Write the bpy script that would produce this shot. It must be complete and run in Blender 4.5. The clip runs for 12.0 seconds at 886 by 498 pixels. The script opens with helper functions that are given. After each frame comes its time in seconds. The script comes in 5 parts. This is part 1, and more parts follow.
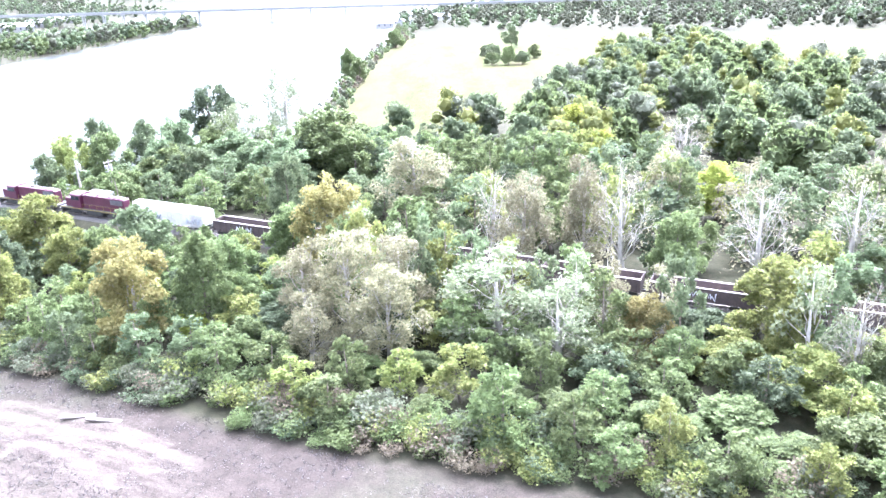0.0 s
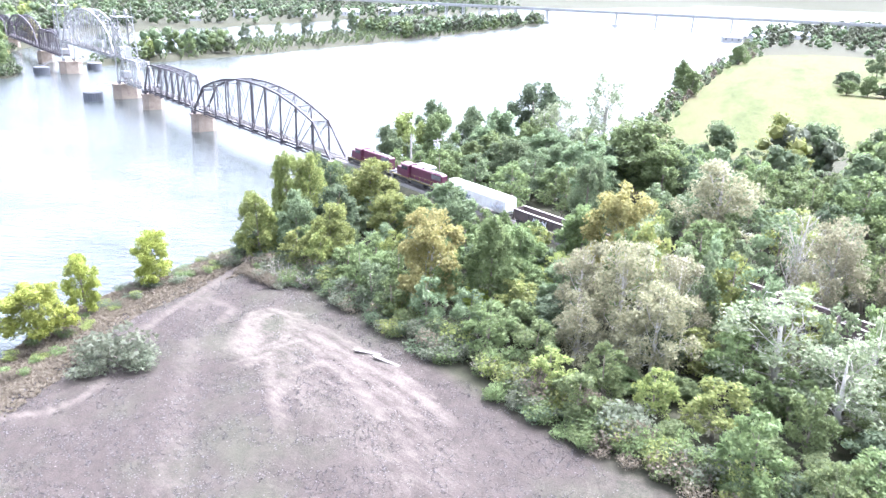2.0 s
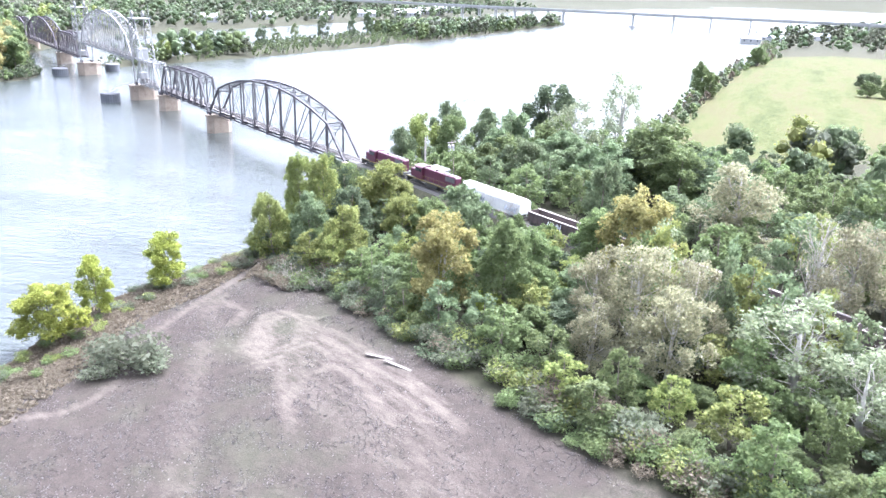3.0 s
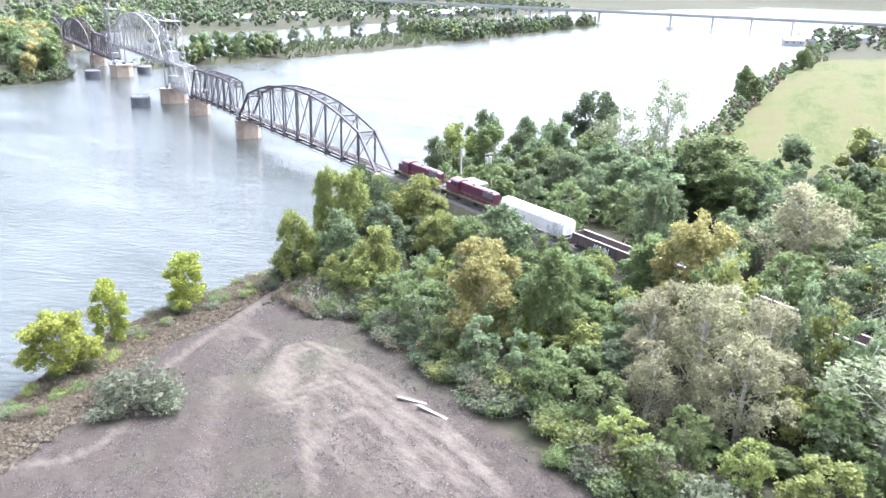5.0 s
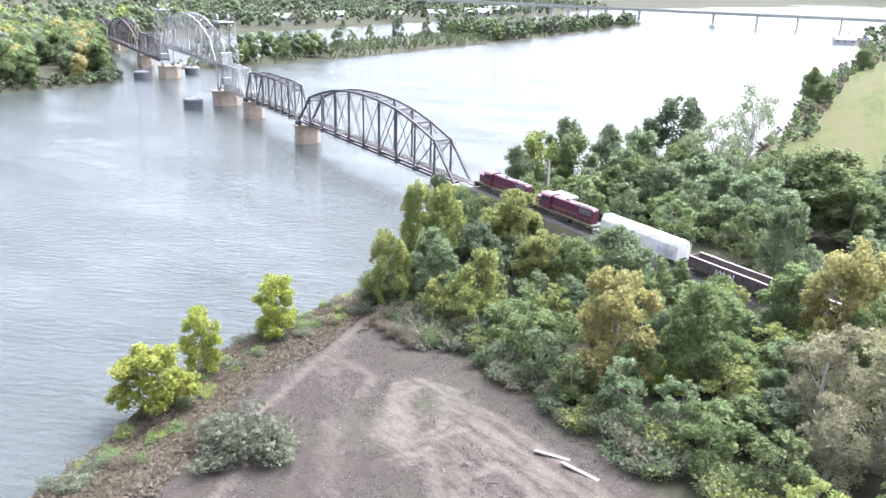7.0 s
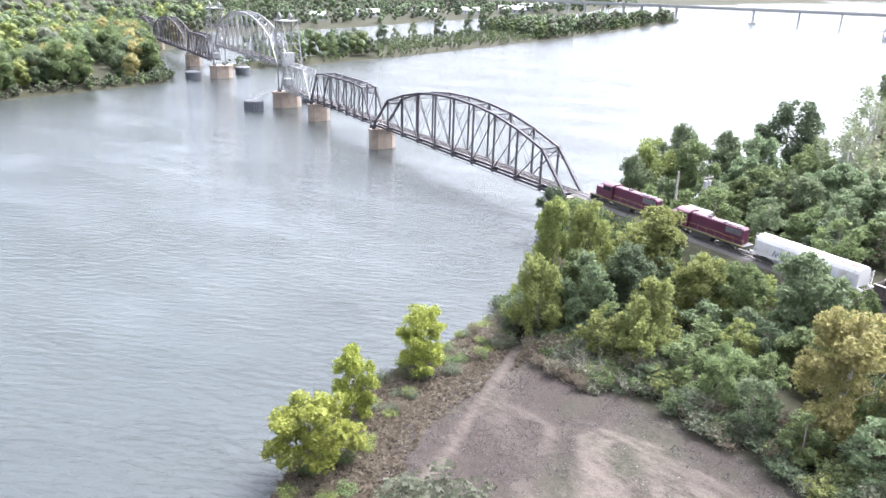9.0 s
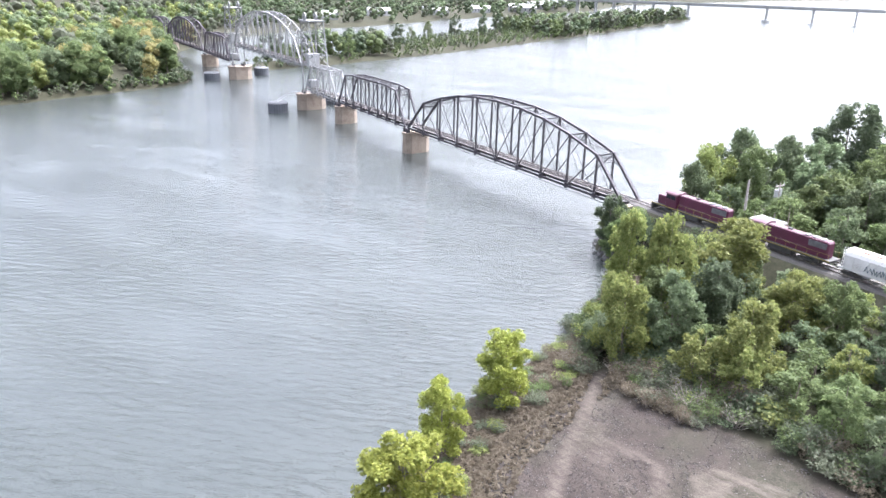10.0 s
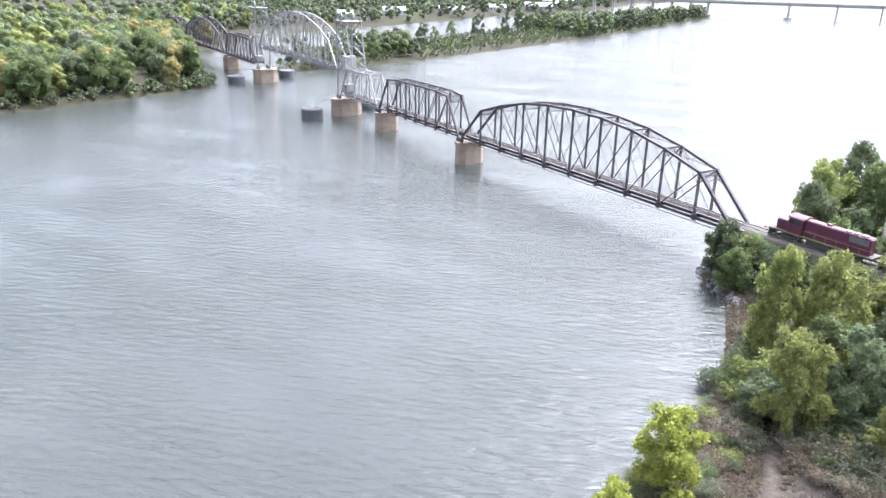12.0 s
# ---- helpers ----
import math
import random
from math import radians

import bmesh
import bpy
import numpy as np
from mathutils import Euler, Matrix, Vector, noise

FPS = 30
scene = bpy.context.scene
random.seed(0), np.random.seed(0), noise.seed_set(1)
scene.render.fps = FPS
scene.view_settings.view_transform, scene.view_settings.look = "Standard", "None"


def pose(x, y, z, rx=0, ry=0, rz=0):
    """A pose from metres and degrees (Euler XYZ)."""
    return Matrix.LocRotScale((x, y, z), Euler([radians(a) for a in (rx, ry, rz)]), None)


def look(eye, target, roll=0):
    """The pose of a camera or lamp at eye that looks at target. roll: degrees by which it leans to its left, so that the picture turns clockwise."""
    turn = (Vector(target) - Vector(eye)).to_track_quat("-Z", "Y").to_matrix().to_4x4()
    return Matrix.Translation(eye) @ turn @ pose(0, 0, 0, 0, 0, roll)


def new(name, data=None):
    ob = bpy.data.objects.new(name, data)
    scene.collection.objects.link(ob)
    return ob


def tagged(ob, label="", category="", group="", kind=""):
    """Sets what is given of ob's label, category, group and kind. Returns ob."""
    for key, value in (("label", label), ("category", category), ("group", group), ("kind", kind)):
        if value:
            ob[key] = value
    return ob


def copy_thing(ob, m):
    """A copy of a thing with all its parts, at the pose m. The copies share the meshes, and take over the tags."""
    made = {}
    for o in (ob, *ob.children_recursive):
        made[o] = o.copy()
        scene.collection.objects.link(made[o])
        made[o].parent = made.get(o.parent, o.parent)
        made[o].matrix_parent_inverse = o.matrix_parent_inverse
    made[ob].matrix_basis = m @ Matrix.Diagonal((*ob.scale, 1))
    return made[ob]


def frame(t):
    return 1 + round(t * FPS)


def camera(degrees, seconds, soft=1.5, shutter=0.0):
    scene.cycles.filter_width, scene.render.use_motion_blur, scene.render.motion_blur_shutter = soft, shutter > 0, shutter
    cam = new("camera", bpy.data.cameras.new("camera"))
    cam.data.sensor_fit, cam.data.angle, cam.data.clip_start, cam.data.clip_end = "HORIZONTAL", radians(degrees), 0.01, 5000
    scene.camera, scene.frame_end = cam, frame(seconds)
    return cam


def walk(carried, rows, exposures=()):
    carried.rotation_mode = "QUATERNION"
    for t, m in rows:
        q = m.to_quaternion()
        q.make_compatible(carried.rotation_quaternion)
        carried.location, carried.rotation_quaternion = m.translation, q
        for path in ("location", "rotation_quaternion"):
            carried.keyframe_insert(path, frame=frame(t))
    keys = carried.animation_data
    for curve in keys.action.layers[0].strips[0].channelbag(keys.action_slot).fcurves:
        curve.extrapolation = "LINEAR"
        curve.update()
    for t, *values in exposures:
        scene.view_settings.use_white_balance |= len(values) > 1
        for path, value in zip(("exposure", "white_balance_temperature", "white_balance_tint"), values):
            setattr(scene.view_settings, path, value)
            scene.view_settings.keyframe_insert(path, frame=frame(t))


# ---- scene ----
cam = camera(62.0, 12.0)
PATH = [
    (0, (-163.292, 100.135, 52.886), (-162.467, 98.446, 52.204), -1.6),
    (0.5, (-164.072, 101.42, 52.996), (-163.021, 99.857, 52.324), -0.4),
    (1, (-165.355, 102.487, 53.777), (-164.079, 101.102, 53.103), 1.3),
    (1.5, (-166.37, 102.12, 53.935), (-164.956, 100.878, 53.257), 2.1),
    (2, (-166.634, 101.894, 53.913), (-165.19, 100.687, 53.234), 2.2),
    (2.5, (-166.802, 101.698, 53.877), (-165.343, 100.51, 53.199), 2.1),
    (3, (-165.961, 100.984, 53.859), (-164.491, 99.808, 53.182), 2.1),
    (5, (-156.828, 95.735, 54.395), (-155.311, 94.624, 53.716), 2.0),
    (5.5, (-153.128, 95.789, 54.393), (-151.603, 94.689, 53.713), 2.0),
    (6, (-149.238, 96.779, 54.45), (-147.704, 95.693, 53.769), 1.9),
    (6.5, (-145.029, 98.335, 54.483), (-143.483, 97.266, 53.8), 1.9),
    (7, (-140.666, 100.283, 54.466), (-139.109, 99.231, 53.78), 1.8),
    (9, (-118.998, 110.402, 53.73), (-117.416, 109.393, 53.036), 1.6),
    (9.5, (-113.102, 112.95, 53.688), (-111.517, 111.948, 52.991), 1.4),
    (10, (-106.792, 114.981, 53.504), (-105.207, 113.981, 52.806), 1.4),
    (10.5, (-100.314, 116.37, 53.138), (-98.727, 115.373, 52.439), 1.3),
    (11, (-93.931, 117.187, 52.825), (-92.341, 116.195, 52.126), 1.2),
    (11.5, (-87.834, 117.76, 52.689), (-86.245, 116.766, 51.989), 1.2),
    (12, (-82.787, 117.739, 52.466), (-81.195, 116.751, 51.765), 1.1),
]
walk(cam, [(t, look(eye, target, roll)) for t, eye, target, roll in PATH],
     [(0.0, 4.02, 5400, 19), (1.5, 3.82, 5450, 17), (3.0, 3.45, 5550, 15), (5.0, 3.25, 5650, 13), (7.0, 3.05, 5750, 13), (9.0, 2.92, 5850, 15), (10.5, 2.85, 5850, 15), (12.0, 2.78, 5850, 15)])

# ---- world, sun, exposure ----
world = bpy.data.worlds.new("overcast_sky")
scene.world = world
world.use_nodes = True
wn = world.node_tree.nodes
sky = wn.new("ShaderNodeTexSky")
sky.sky_type = "NISHITA"
sky.sun_disc = False
SUN_EL, SUN_ROT = radians(60), radians(174)
sky.sun_elevation, sky.sun_rotation = SUN_EL, SUN_ROT
sky.air_density, sky.dust_density, sky.ozone_density = 1.0, 8.0, 1.0
wn["Background"].inputs["Strength"].default_value = 0.15
cloud = wn.new("ShaderNodeHueSaturation")
cloud.inputs["Saturation"].default_value = 0.3
world.node_tree.links.new(sky.outputs[0], cloud.inputs["Color"])
world.node_tree.links.new(cloud.outputs[0], wn["Background"].inputs["Color"])
sun_data = bpy.data.lights.new("sun", "SUN")
sun_data.energy, sun_data.angle, sun_data.color = 0.5, radians(24), (1.0, 0.97, 0.93)
sun = new("sun", sun_data)
sun_way = Vector((math.sin(SUN_ROT) * math.cos(SUN_EL), math.cos(SUN_ROT) * math.cos(SUN_EL), math.sin(SUN_EL)))
sun.matrix_basis = look(sun_way * 300, (0, 0, 0))


# ---- materials ----
def mat(name, rough=0.8, metal=0.0):
    m = bpy.data.materials.new(name)
    m.use_nodes = True
    b = m.node_tree.nodes["Principled BSDF"]
    b.inputs["Roughness"].default_value, b.inputs["Metallic"].default_value = rough, metal
    return m, m.node_tree.nodes, m.node_tree.links, b


def noise_tex(nodes, links, scale, detail=5, rough=0.6, coord="Object", stretch=None):
    tc = nodes.new("ShaderNodeTexCoord")
    n = nodes.new("ShaderNodeTexNoise")
    n.inputs["Scale"].default_value, n.inputs["Detail"].default_value, n.inputs["Roughness"].default_value = scale, detail, rough
    if stretch:
        mp = nodes.new("ShaderNodeMapping")
        mp.vector_type = "TEXTURE"
        mp.inputs["Scale"].default_value = [1 / s for s in stretch[:3]]
        if len(stretch) > 3:
            mp.inputs["Rotation"].default_value = (0, 0, radians(stretch[3]))
        links.new(tc.outputs[coord], mp.inputs[0])
        links.new(mp.outputs[0], n.inputs["Vector"])
    else:
        links.new(tc.outputs[coord], n.inputs["Vector"])
    return n


def ramp(nodes, links, fac, stops):
    r = nodes.new("ShaderNodeValToRGB")
    r.color_ramp.elements[0].position, r.color_ramp.elements[0].color = stops[0][0], (*stops[0][1], 1)
    r.color_ramp.elements[1].position, r.color_ramp.elements[1].color = stops[-1][0], (*stops[-1][1], 1)
    for p, c in stops[1:-1]:
        r.color_ramp.elements.new(p).color = (*c, 1)
    links.new(fac, r.inputs[0])
    return r.outputs[0]


def blend(nodes, links, fac, a, b, kind="MIX"):
    x = nodes.new("ShaderNodeMix")
    x.data_type, x.blend_type = "RGBA", kind
    for sock, v in ((x.inputs[0], fac), (x.inputs[6], a), (x.inputs[7], b)):
        if isinstance(v, (int, float)):
            sock.default_value = v
        elif isinstance(v, tuple):
            sock.default_value = (*v, 1)
        else:
            links.new(v, sock)
    return x.outputs[2]


def bump(nodes, links, bsdf, fac, strength, dist):
    b = nodes.new("ShaderNodeBump")
    b.inputs["Strength"].default_value, b.inputs["Distance"].default_value = strength, dist
    links.new(fac, b.inputs["Height"])
    links.new(b.outputs[0], bsdf.inputs["Normal"])


def surface(name, stops, scale=1.0, rough=0.8, metal=0.0, relief=0.02, fine=6.0, vary=0.0):
    """Two scales of noise over a colour ramp, with fine relief."""
    m, n, l, b = mat(name, rough, metal)
    big, small = noise_tex(n, l, scale), noise_tex(n, l, scale * fine, 4)
    mid = blend(n, l, 0.4, big.outputs["Fac"], small.outputs["Fac"])
    col = ramp(n, l, mid, stops)
    if vary:
        oi = n.new("ShaderNodeObjectInfo")
        hs = n.new("ShaderNodeHueSaturation")
        mr = n.new("ShaderNodeMapRange")
        mr.inputs[3].default_value, mr.inputs[4].default_value = 1 - vary, 1 + vary
        l.new(oi.outputs["Random"], mr.inputs[0])
        l.new(mr.outputs[0], hs.inputs["Value"])
        l.new(col, hs.inputs["Color"])
        col = hs.outputs[0]
    l.new(col, b.inputs["Base Color"])
    bump(n, l, b, small.outputs["Fac"], 0.5, relief)
    return m


def leaf_material(name, dark, mid, light, thin=0.58, spread=0.13):
    m, n, l, b = mat(name, 0.65)
    geo = n.new("ShaderNodeNewGeometry")
    col = ramp(n, l, geo.outputs["Random Per Island"], [(0, dark), (0.5, mid), (1, light)])
    oi = n.new("ShaderNodeObjectInfo")
    hs = n.new("ShaderNodeHueSaturation")
    for k, (lo, hi) in (("Hue", (0.5 - spread * 0.08, 0.5 + spread * 0.08)), ("Value", (1 - spread * 1.4, 1 + spread * 1.4))):
        mr = n.new("ShaderNodeMapRange")
        mr.inputs[3].default_value, mr.inputs[4].default_value = lo, hi
        l.new(oi.outputs["Random"], mr.inputs[0])
        l.new(mr.outputs[0], hs.inputs[k])
    l.new(col, hs.inputs["Color"])
    l.new(hs.outputs[0], b.inputs["Base Color"])
    b.inputs["Specular IOR Level"].default_value = 0.25
    tr = n.new("ShaderNodeBsdfTranslucent")
    l.new(hs.outputs[0], tr.inputs[0])
    mx = n.new("ShaderNodeMixShader")
    mx.inputs[0].default_value = thin
    l.new(b.outputs[0], mx.inputs[1])
    l.new(tr.outputs[0], mx.inputs[2])
    l.new(mx.outputs[0], n["Material Output"].inputs[0])
    return m


LEAF = {
    "G": leaf_material("leaves_green", (0.082, 0.108, 0.044), (0.112, 0.144, 0.058), (0.152, 0.184, 0.076)),
    "D": leaf_material("leaves_dark_green", (0.054, 0.074, 0.04), (0.075, 0.098, 0.053), (0.102, 0.126, 0.07)),
    "L": leaf_material("leaves_pale_green", (0.086, 0.116, 0.06), (0.118, 0.15, 0.078), (0.16, 0.192, 0.104)),
    "Y": leaf_material("leaves_yellow_green", (0.122, 0.144, 0.044), (0.166, 0.19, 0.06), (0.225, 0.242, 0.082)),
    "B": leaf_material("leaves_bright_yellow_green", (0.165, 0.195, 0.036), (0.225, 0.255, 0.05), (0.29, 0.312, 0.07)),
    "O": leaf_material("leaves_gold", (0.15, 0.136, 0.052), (0.206, 0.188, 0.072), (0.27, 0.245, 0.1)),
    "T": leaf_material("leaves_tan", (0.144, 0.137, 0.082), (0.192, 0.182, 0.11), (0.246, 0.234, 0.146)),
    "W": leaf_material("leaves_grey_green", (0.13, 0.152, 0.086), (0.172, 0.198, 0.114), (0.228, 0.25, 0.156)),
    # Grey-green of the weeds; on far woods it paints distance haze into leaves.
    "S": leaf_material("leaves_grey_weed", (0.078, 0.088, 0.056), (0.106, 0.117, 0.076), (0.14, 0.15, 0.102)),
    "K": leaf_material("leaves_dry_weed", (0.078, 0.07, 0.069), (0.102, 0.092, 0.091), (0.134, 0.122, 0.122)),
    "R": leaf_material("leaves_rust_brown", (0.092, 0.075, 0.054), (0.125, 0.103, 0.074), (0.165, 0.138, 0.1)),
}
BARK = surface("bark_grey_brown", [(0.3, (0.07, 0.055, 0.04)), (0.7, (0.17, 0.145, 0.115))], 3.0, 0.9)
BARK_PALE = surface("bark_pale_sycamore", [(0.3, (0.14, 0.128, 0.1)), (0.45, (0.25, 0.235, 0.205)), (0.7, (0.36, 0.345, 0.31))], 2.0, 0.85)
BARK_DEAD = surface("bark_dead_grey", [(0.3, (0.132, 0.108, 0.09)), (0.7, (0.252, 0.222, 0.192))], 3.0, 0.9)
STEEL_DARK = surface("steel_dark_purple_brown", [(0.3, (0.016, 0.013, 0.0165)), (0.55, (0.029, 0.024, 0.0295)), (0.75, (0.058, 0.044, 0.045))], 0.5, 0.75, 0.0, 0.01, 8)
STEEL_RUST = surface("steel_rust_brown", [(0.3, (0.02, 0.0155, 0.022)), (0.7, (0.046, 0.036, 0.045))], 0.4, 0.8, 0.0, 0.01, 8)
STEEL_WHITE = surface("steel_pale_silver_paint", [(0.3, (0.1, 0.097, 0.094)), (0.5, (0.19, 0.188, 0.186)), (0.75, (0.27, 0.27, 0.27))], 0.5, 0.55, 0.1, 0.01, 8)
CONCRETE = surface("concrete_tan_stained", [(0.3, (0.096, 0.072, 0.056)), (0.5, (0.192, 0.152, 0.116)), (0.72, (0.256, 0.216, 0.176))], 0.35, 0.9, 0, 0.03, 7)
CONCRETE_GREY = surface("concrete_grey", [(0.3, (0.22, 0.22, 0.213)), (0.7, (0.36, 0.36, 0.347))], 0.2, 0.9, 0, 0.03, 7)
CELL_STEEL = surface("sheet_pile_slate", [(0.3, (0.042, 0.0455, 0.0525)), (0.7, (0.091, 0.0945, 0.105))], 0.6, 0.7, 0.2, 0.02, 6)
CELL_TOP = surface("cell_cap_grey", [(0.3, (0.045, 0.046, 0.05)), (0.7, (0.085, 0.086, 0.092))], 0.6, 0.85)
TIE_WOOD = surface("tie_wood_grey", [(0.3, (0.05, 0.045, 0.045)), (0.7, (0.13, 0.12, 0.115))], 2.0, 0.9)
RAIL_STEEL = surface("rail_steel", [(0.3, (0.12, 0.09, 0.075)), (0.7, (0.3, 0.27, 0.25))], 2.0, 0.45, 0.7, 0.005)
BALLAST = surface("ballast_grey", [(0.25, (0.03, 0.027, 0.025)), (0.5, (0.057, 0.052, 0.047)), (0.75, (0.09, 0.083, 0.077))], 3.0, 0.95, 0, 0.06, 5)
ROCK = surface("riprap_grey", [(0.3, (0.04, 0.038, 0.038)), (0.7, (0.12, 0.115, 0.11))], 1.2, 0.9, 0, 0.05, 6, 0.25)
MAROON = surface("loco_maroon_paint", [(0.3, (0.0375, 0.0045, 0.0162)), (0.6, (0.0638, 0.0075, 0.027)), (0.8, (0.09, 0.0195, 0.045))], 0.7, 0.55, 0, 0.004, 9)
# Paler and greyer than MAROON; used on the roofs and the hood stripe.
MAROON_ROOF = surface("loco_faded_roof", [(0.3, (0.06, 0.021, 0.033)), (0.7, (0.12, 0.066, 0.081))], 0.8, 0.75, 0, 0.006, 9)
BLACK_IRON = surface("loco_black_underframe", [(0.3, (0.015, 0.014, 0.014)), (0.7, (0.05, 0.045, 0.042))], 2.0, 0.7)
YELLOW_TRIM = surface("yellow_trim", [(0.3, (0.16, 0.12, 0.016)), (0.7, (0.24, 0.192, 0.04))], 2.0, 0.6)
GRILLE = surface("radiator_grille_grey", [(0.3, (0.06, 0.06, 0.065)), (0.7, (0.16, 0.16, 0.17))], 3.0, 0.5, 0.4)
GLASS_DARK = mat("dark_window_glass", 0.08)[0]
GLASS_DARK.node_tree.nodes["Principled BSDF"].inputs["Base Color"].default_value = (0.02, 0.025, 0.03, 1)
HOPPER_WHITE = surface("hopper_white_paint", [(0.28, (0.238, 0.203, 0.182)), (0.45, (0.434, 0.42, 0.406)), (0.75, (0.525, 0.518, 0.504))], 0.5, 0.6, 0, 0.006, 7)
HOPPER_RUST = surface("hopper_rust_marks", [(0.3, (0.25, 0.11, 0.07)), (0.7, (0.42, 0.26, 0.2))], 1.5, 0.85)
CAR_BROWN = surface("gondola_brown_black", [(0.3, (0.03, 0.024, 0.024)), (0.7, (0.085, 0.06, 0.055))], 0.6, 0.8, 0, 0.01, 7, 0.2)
CAR_RIM = surface("gondola_rim_grey", [(0.3, (0.2, 0.17, 0.16)), (0.7, (0.38, 0.34, 0.32))], 1.0, 0.8)
TAG_PAINT = surface("spray_paint_pale", [(0.3, (0.35, 0.36, 0.42)), (0.7, (0.6, 0.62, 0.66))], 3.0, 0.7)
TAG_BLUE = surface("spray_paint_dark", [(0.3, (0.05, 0.07, 0.1)), (0.7, (0.14, 0.17, 0.2))], 3.0, 0.7)
PALE_ROOF = surface("white_metal_roof", [(0.3, (0.21, 0.21, 0.21)), (0.7, (0.289, 0.289, 0.283))], 0.3, 0.5)
HOUSE_WALL = surface("house_wall", [(0.3, (0.24, 0.24, 0.234)), (0.7, (0.39, 0.384, 0.372))], 0.3, 0.8, 0, 0.01, 6, 0.25)
HOUSE_ROOF = surface("house_roof_grey", [(0.3, (0.112, 0.119, 0.133)), (0.7, (0.224, 0.231, 0.252))], 0.3, 0.8, 0, 0.02, 6, 0.3)
POLE_WOOD = surface("pole_wood", [(0.3, (0.16, 0.14, 0.12)), (0.7, (0.34, 0.31, 0.28))], 2.0, 0.9)
LUMBER = surface("weathered_lumber", [(0.3, (0.075, 0.064, 0.055)), (0.7, (0.125, 0.111, 0.1))], 2.0, 0.9)


def ground_material():
    m, n, l, b = mat("ground_soil_grass", 0.95)
    b.inputs["Specular IOR Level"].default_value = 0.06
    at = n.new("ShaderNodeVertexColor")
    at.layer_name = "cover"
    sep = n.new("ShaderNodeSeparateColor")
    l.new(at.outputs[0], sep.inputs[0])
    n1, n2, n3 = noise_tex(n, l, 0.06, 8, 0.7), noise_tex(n, l, 0.7, 7, 0.75), noise_tex(n, l, 5.0, 4, 0.75)
    n4 = noise_tex(n, l, 0.8, 9, 0.8, "Object", (0.4, 1.3, 1, 5))
    scrub = ramp(n, l, blend(n, l, 0.55, n2.outputs["Fac"], n3.outputs["Fac"]), [(0.34, (0.0147, 0.0123, 0.0112)), (0.45, (0.0287, 0.0237, 0.0207)), (0.54, (0.0399, 0.0327, 0.0287)), (0.66, (0.0714, 0.0607, 0.0525))])
    green = ramp(n, l, blend(n, l, 0.5, n2.outputs["Fac"], n3.outputs["Fac"]), [(0.36, (0.0168, 0.0188, 0.0119)), (0.64, (0.0588, 0.06, 0.0406))])
    patch = ramp(n, l, n1.outputs["Fac"], [(0.48, (0, 0, 0)), (0.66, (0.55, 0.55, 0.55))])
    scrub = blend(n, l, patch, scrub, green)
    soil = ramp(n, l, n3.outputs["Fac"], [(0.3, (0.058, 0.048, 0.0405)), (0.7, (0.094, 0.08, 0.068))])
    mask = n.new("ShaderNodeMath")
    mask.operation = "MULTIPLY_ADD"
    mask.use_clamp = True
    wob = n.new("ShaderNodeMapRange")
    wob.inputs[1].default_value, wob.inputs[2].default_value = 0.36, 0.6
    wob.inputs[3].default_value, wob.inputs[4].default_value = -0.75, 0.3
    l.new(n4.outputs["Fac"], wob.inputs[0])
    l.new(sep.outputs[0], mask.inputs[0])
    mask.inputs[1].default_value = 1.15
    l.new(wob.outputs[0], mask.inputs[2])
    gate = n.new("ShaderNodeMath")
    gate.operation = "MULTIPLY"
    gate.use_clamp = True
    boost = n.new("ShaderNodeMath")
    boost.operation = "MULTIPLY"
    boost.use_clamp = True
    boost.inputs[1].default_value = 6.0
    l.new(sep.outputs[0], boost.inputs[0])
    l.new(mask.outputs[0], gate.inputs[0])
    l.new(boost.outputs[0], gate.inputs[1])
    col = blend(n, l, gate.outputs[0], scrub, soil)
    n5 = noise_tex(n, l, 0.045, 9, 0.78, "Object", (0.4, 1.7, 1, -62))
    meadow = ramp(n, l, blend(n, l, 0.4, n5.outputs["Fac"], n2.outputs["Fac"]), [(0.34, (0.02, 0.027, 0.0095)), (0.44, (0.034, 0.041, 0.0135)), (0.5, (0.05, 0.054, 0.019)), (0.55, (0.055, 0.045, 0.025)), (0.58, (0.045, 0.049, 0.0175)), (0.66, (0.067, 0.066, 0.03))])
    col = blend(n, l, sep.outputs[1], col, meadow)
    floor_col = ramp(n, l, n2.outputs["Fac"], [(0.3, (0.02, 0.021, 0.013)), (0.7, (0.046, 0.044, 0.029))])
    col = blend(n, l, sep.outputs[2], col, floor_col)
    l.new(col, b.inputs["Base Color"])
    bump(n, l, b, blend(n, l, 0.5, n2.outputs["Fac"], n3.outputs["Fac"]), 0.7, 0.25)
    return m


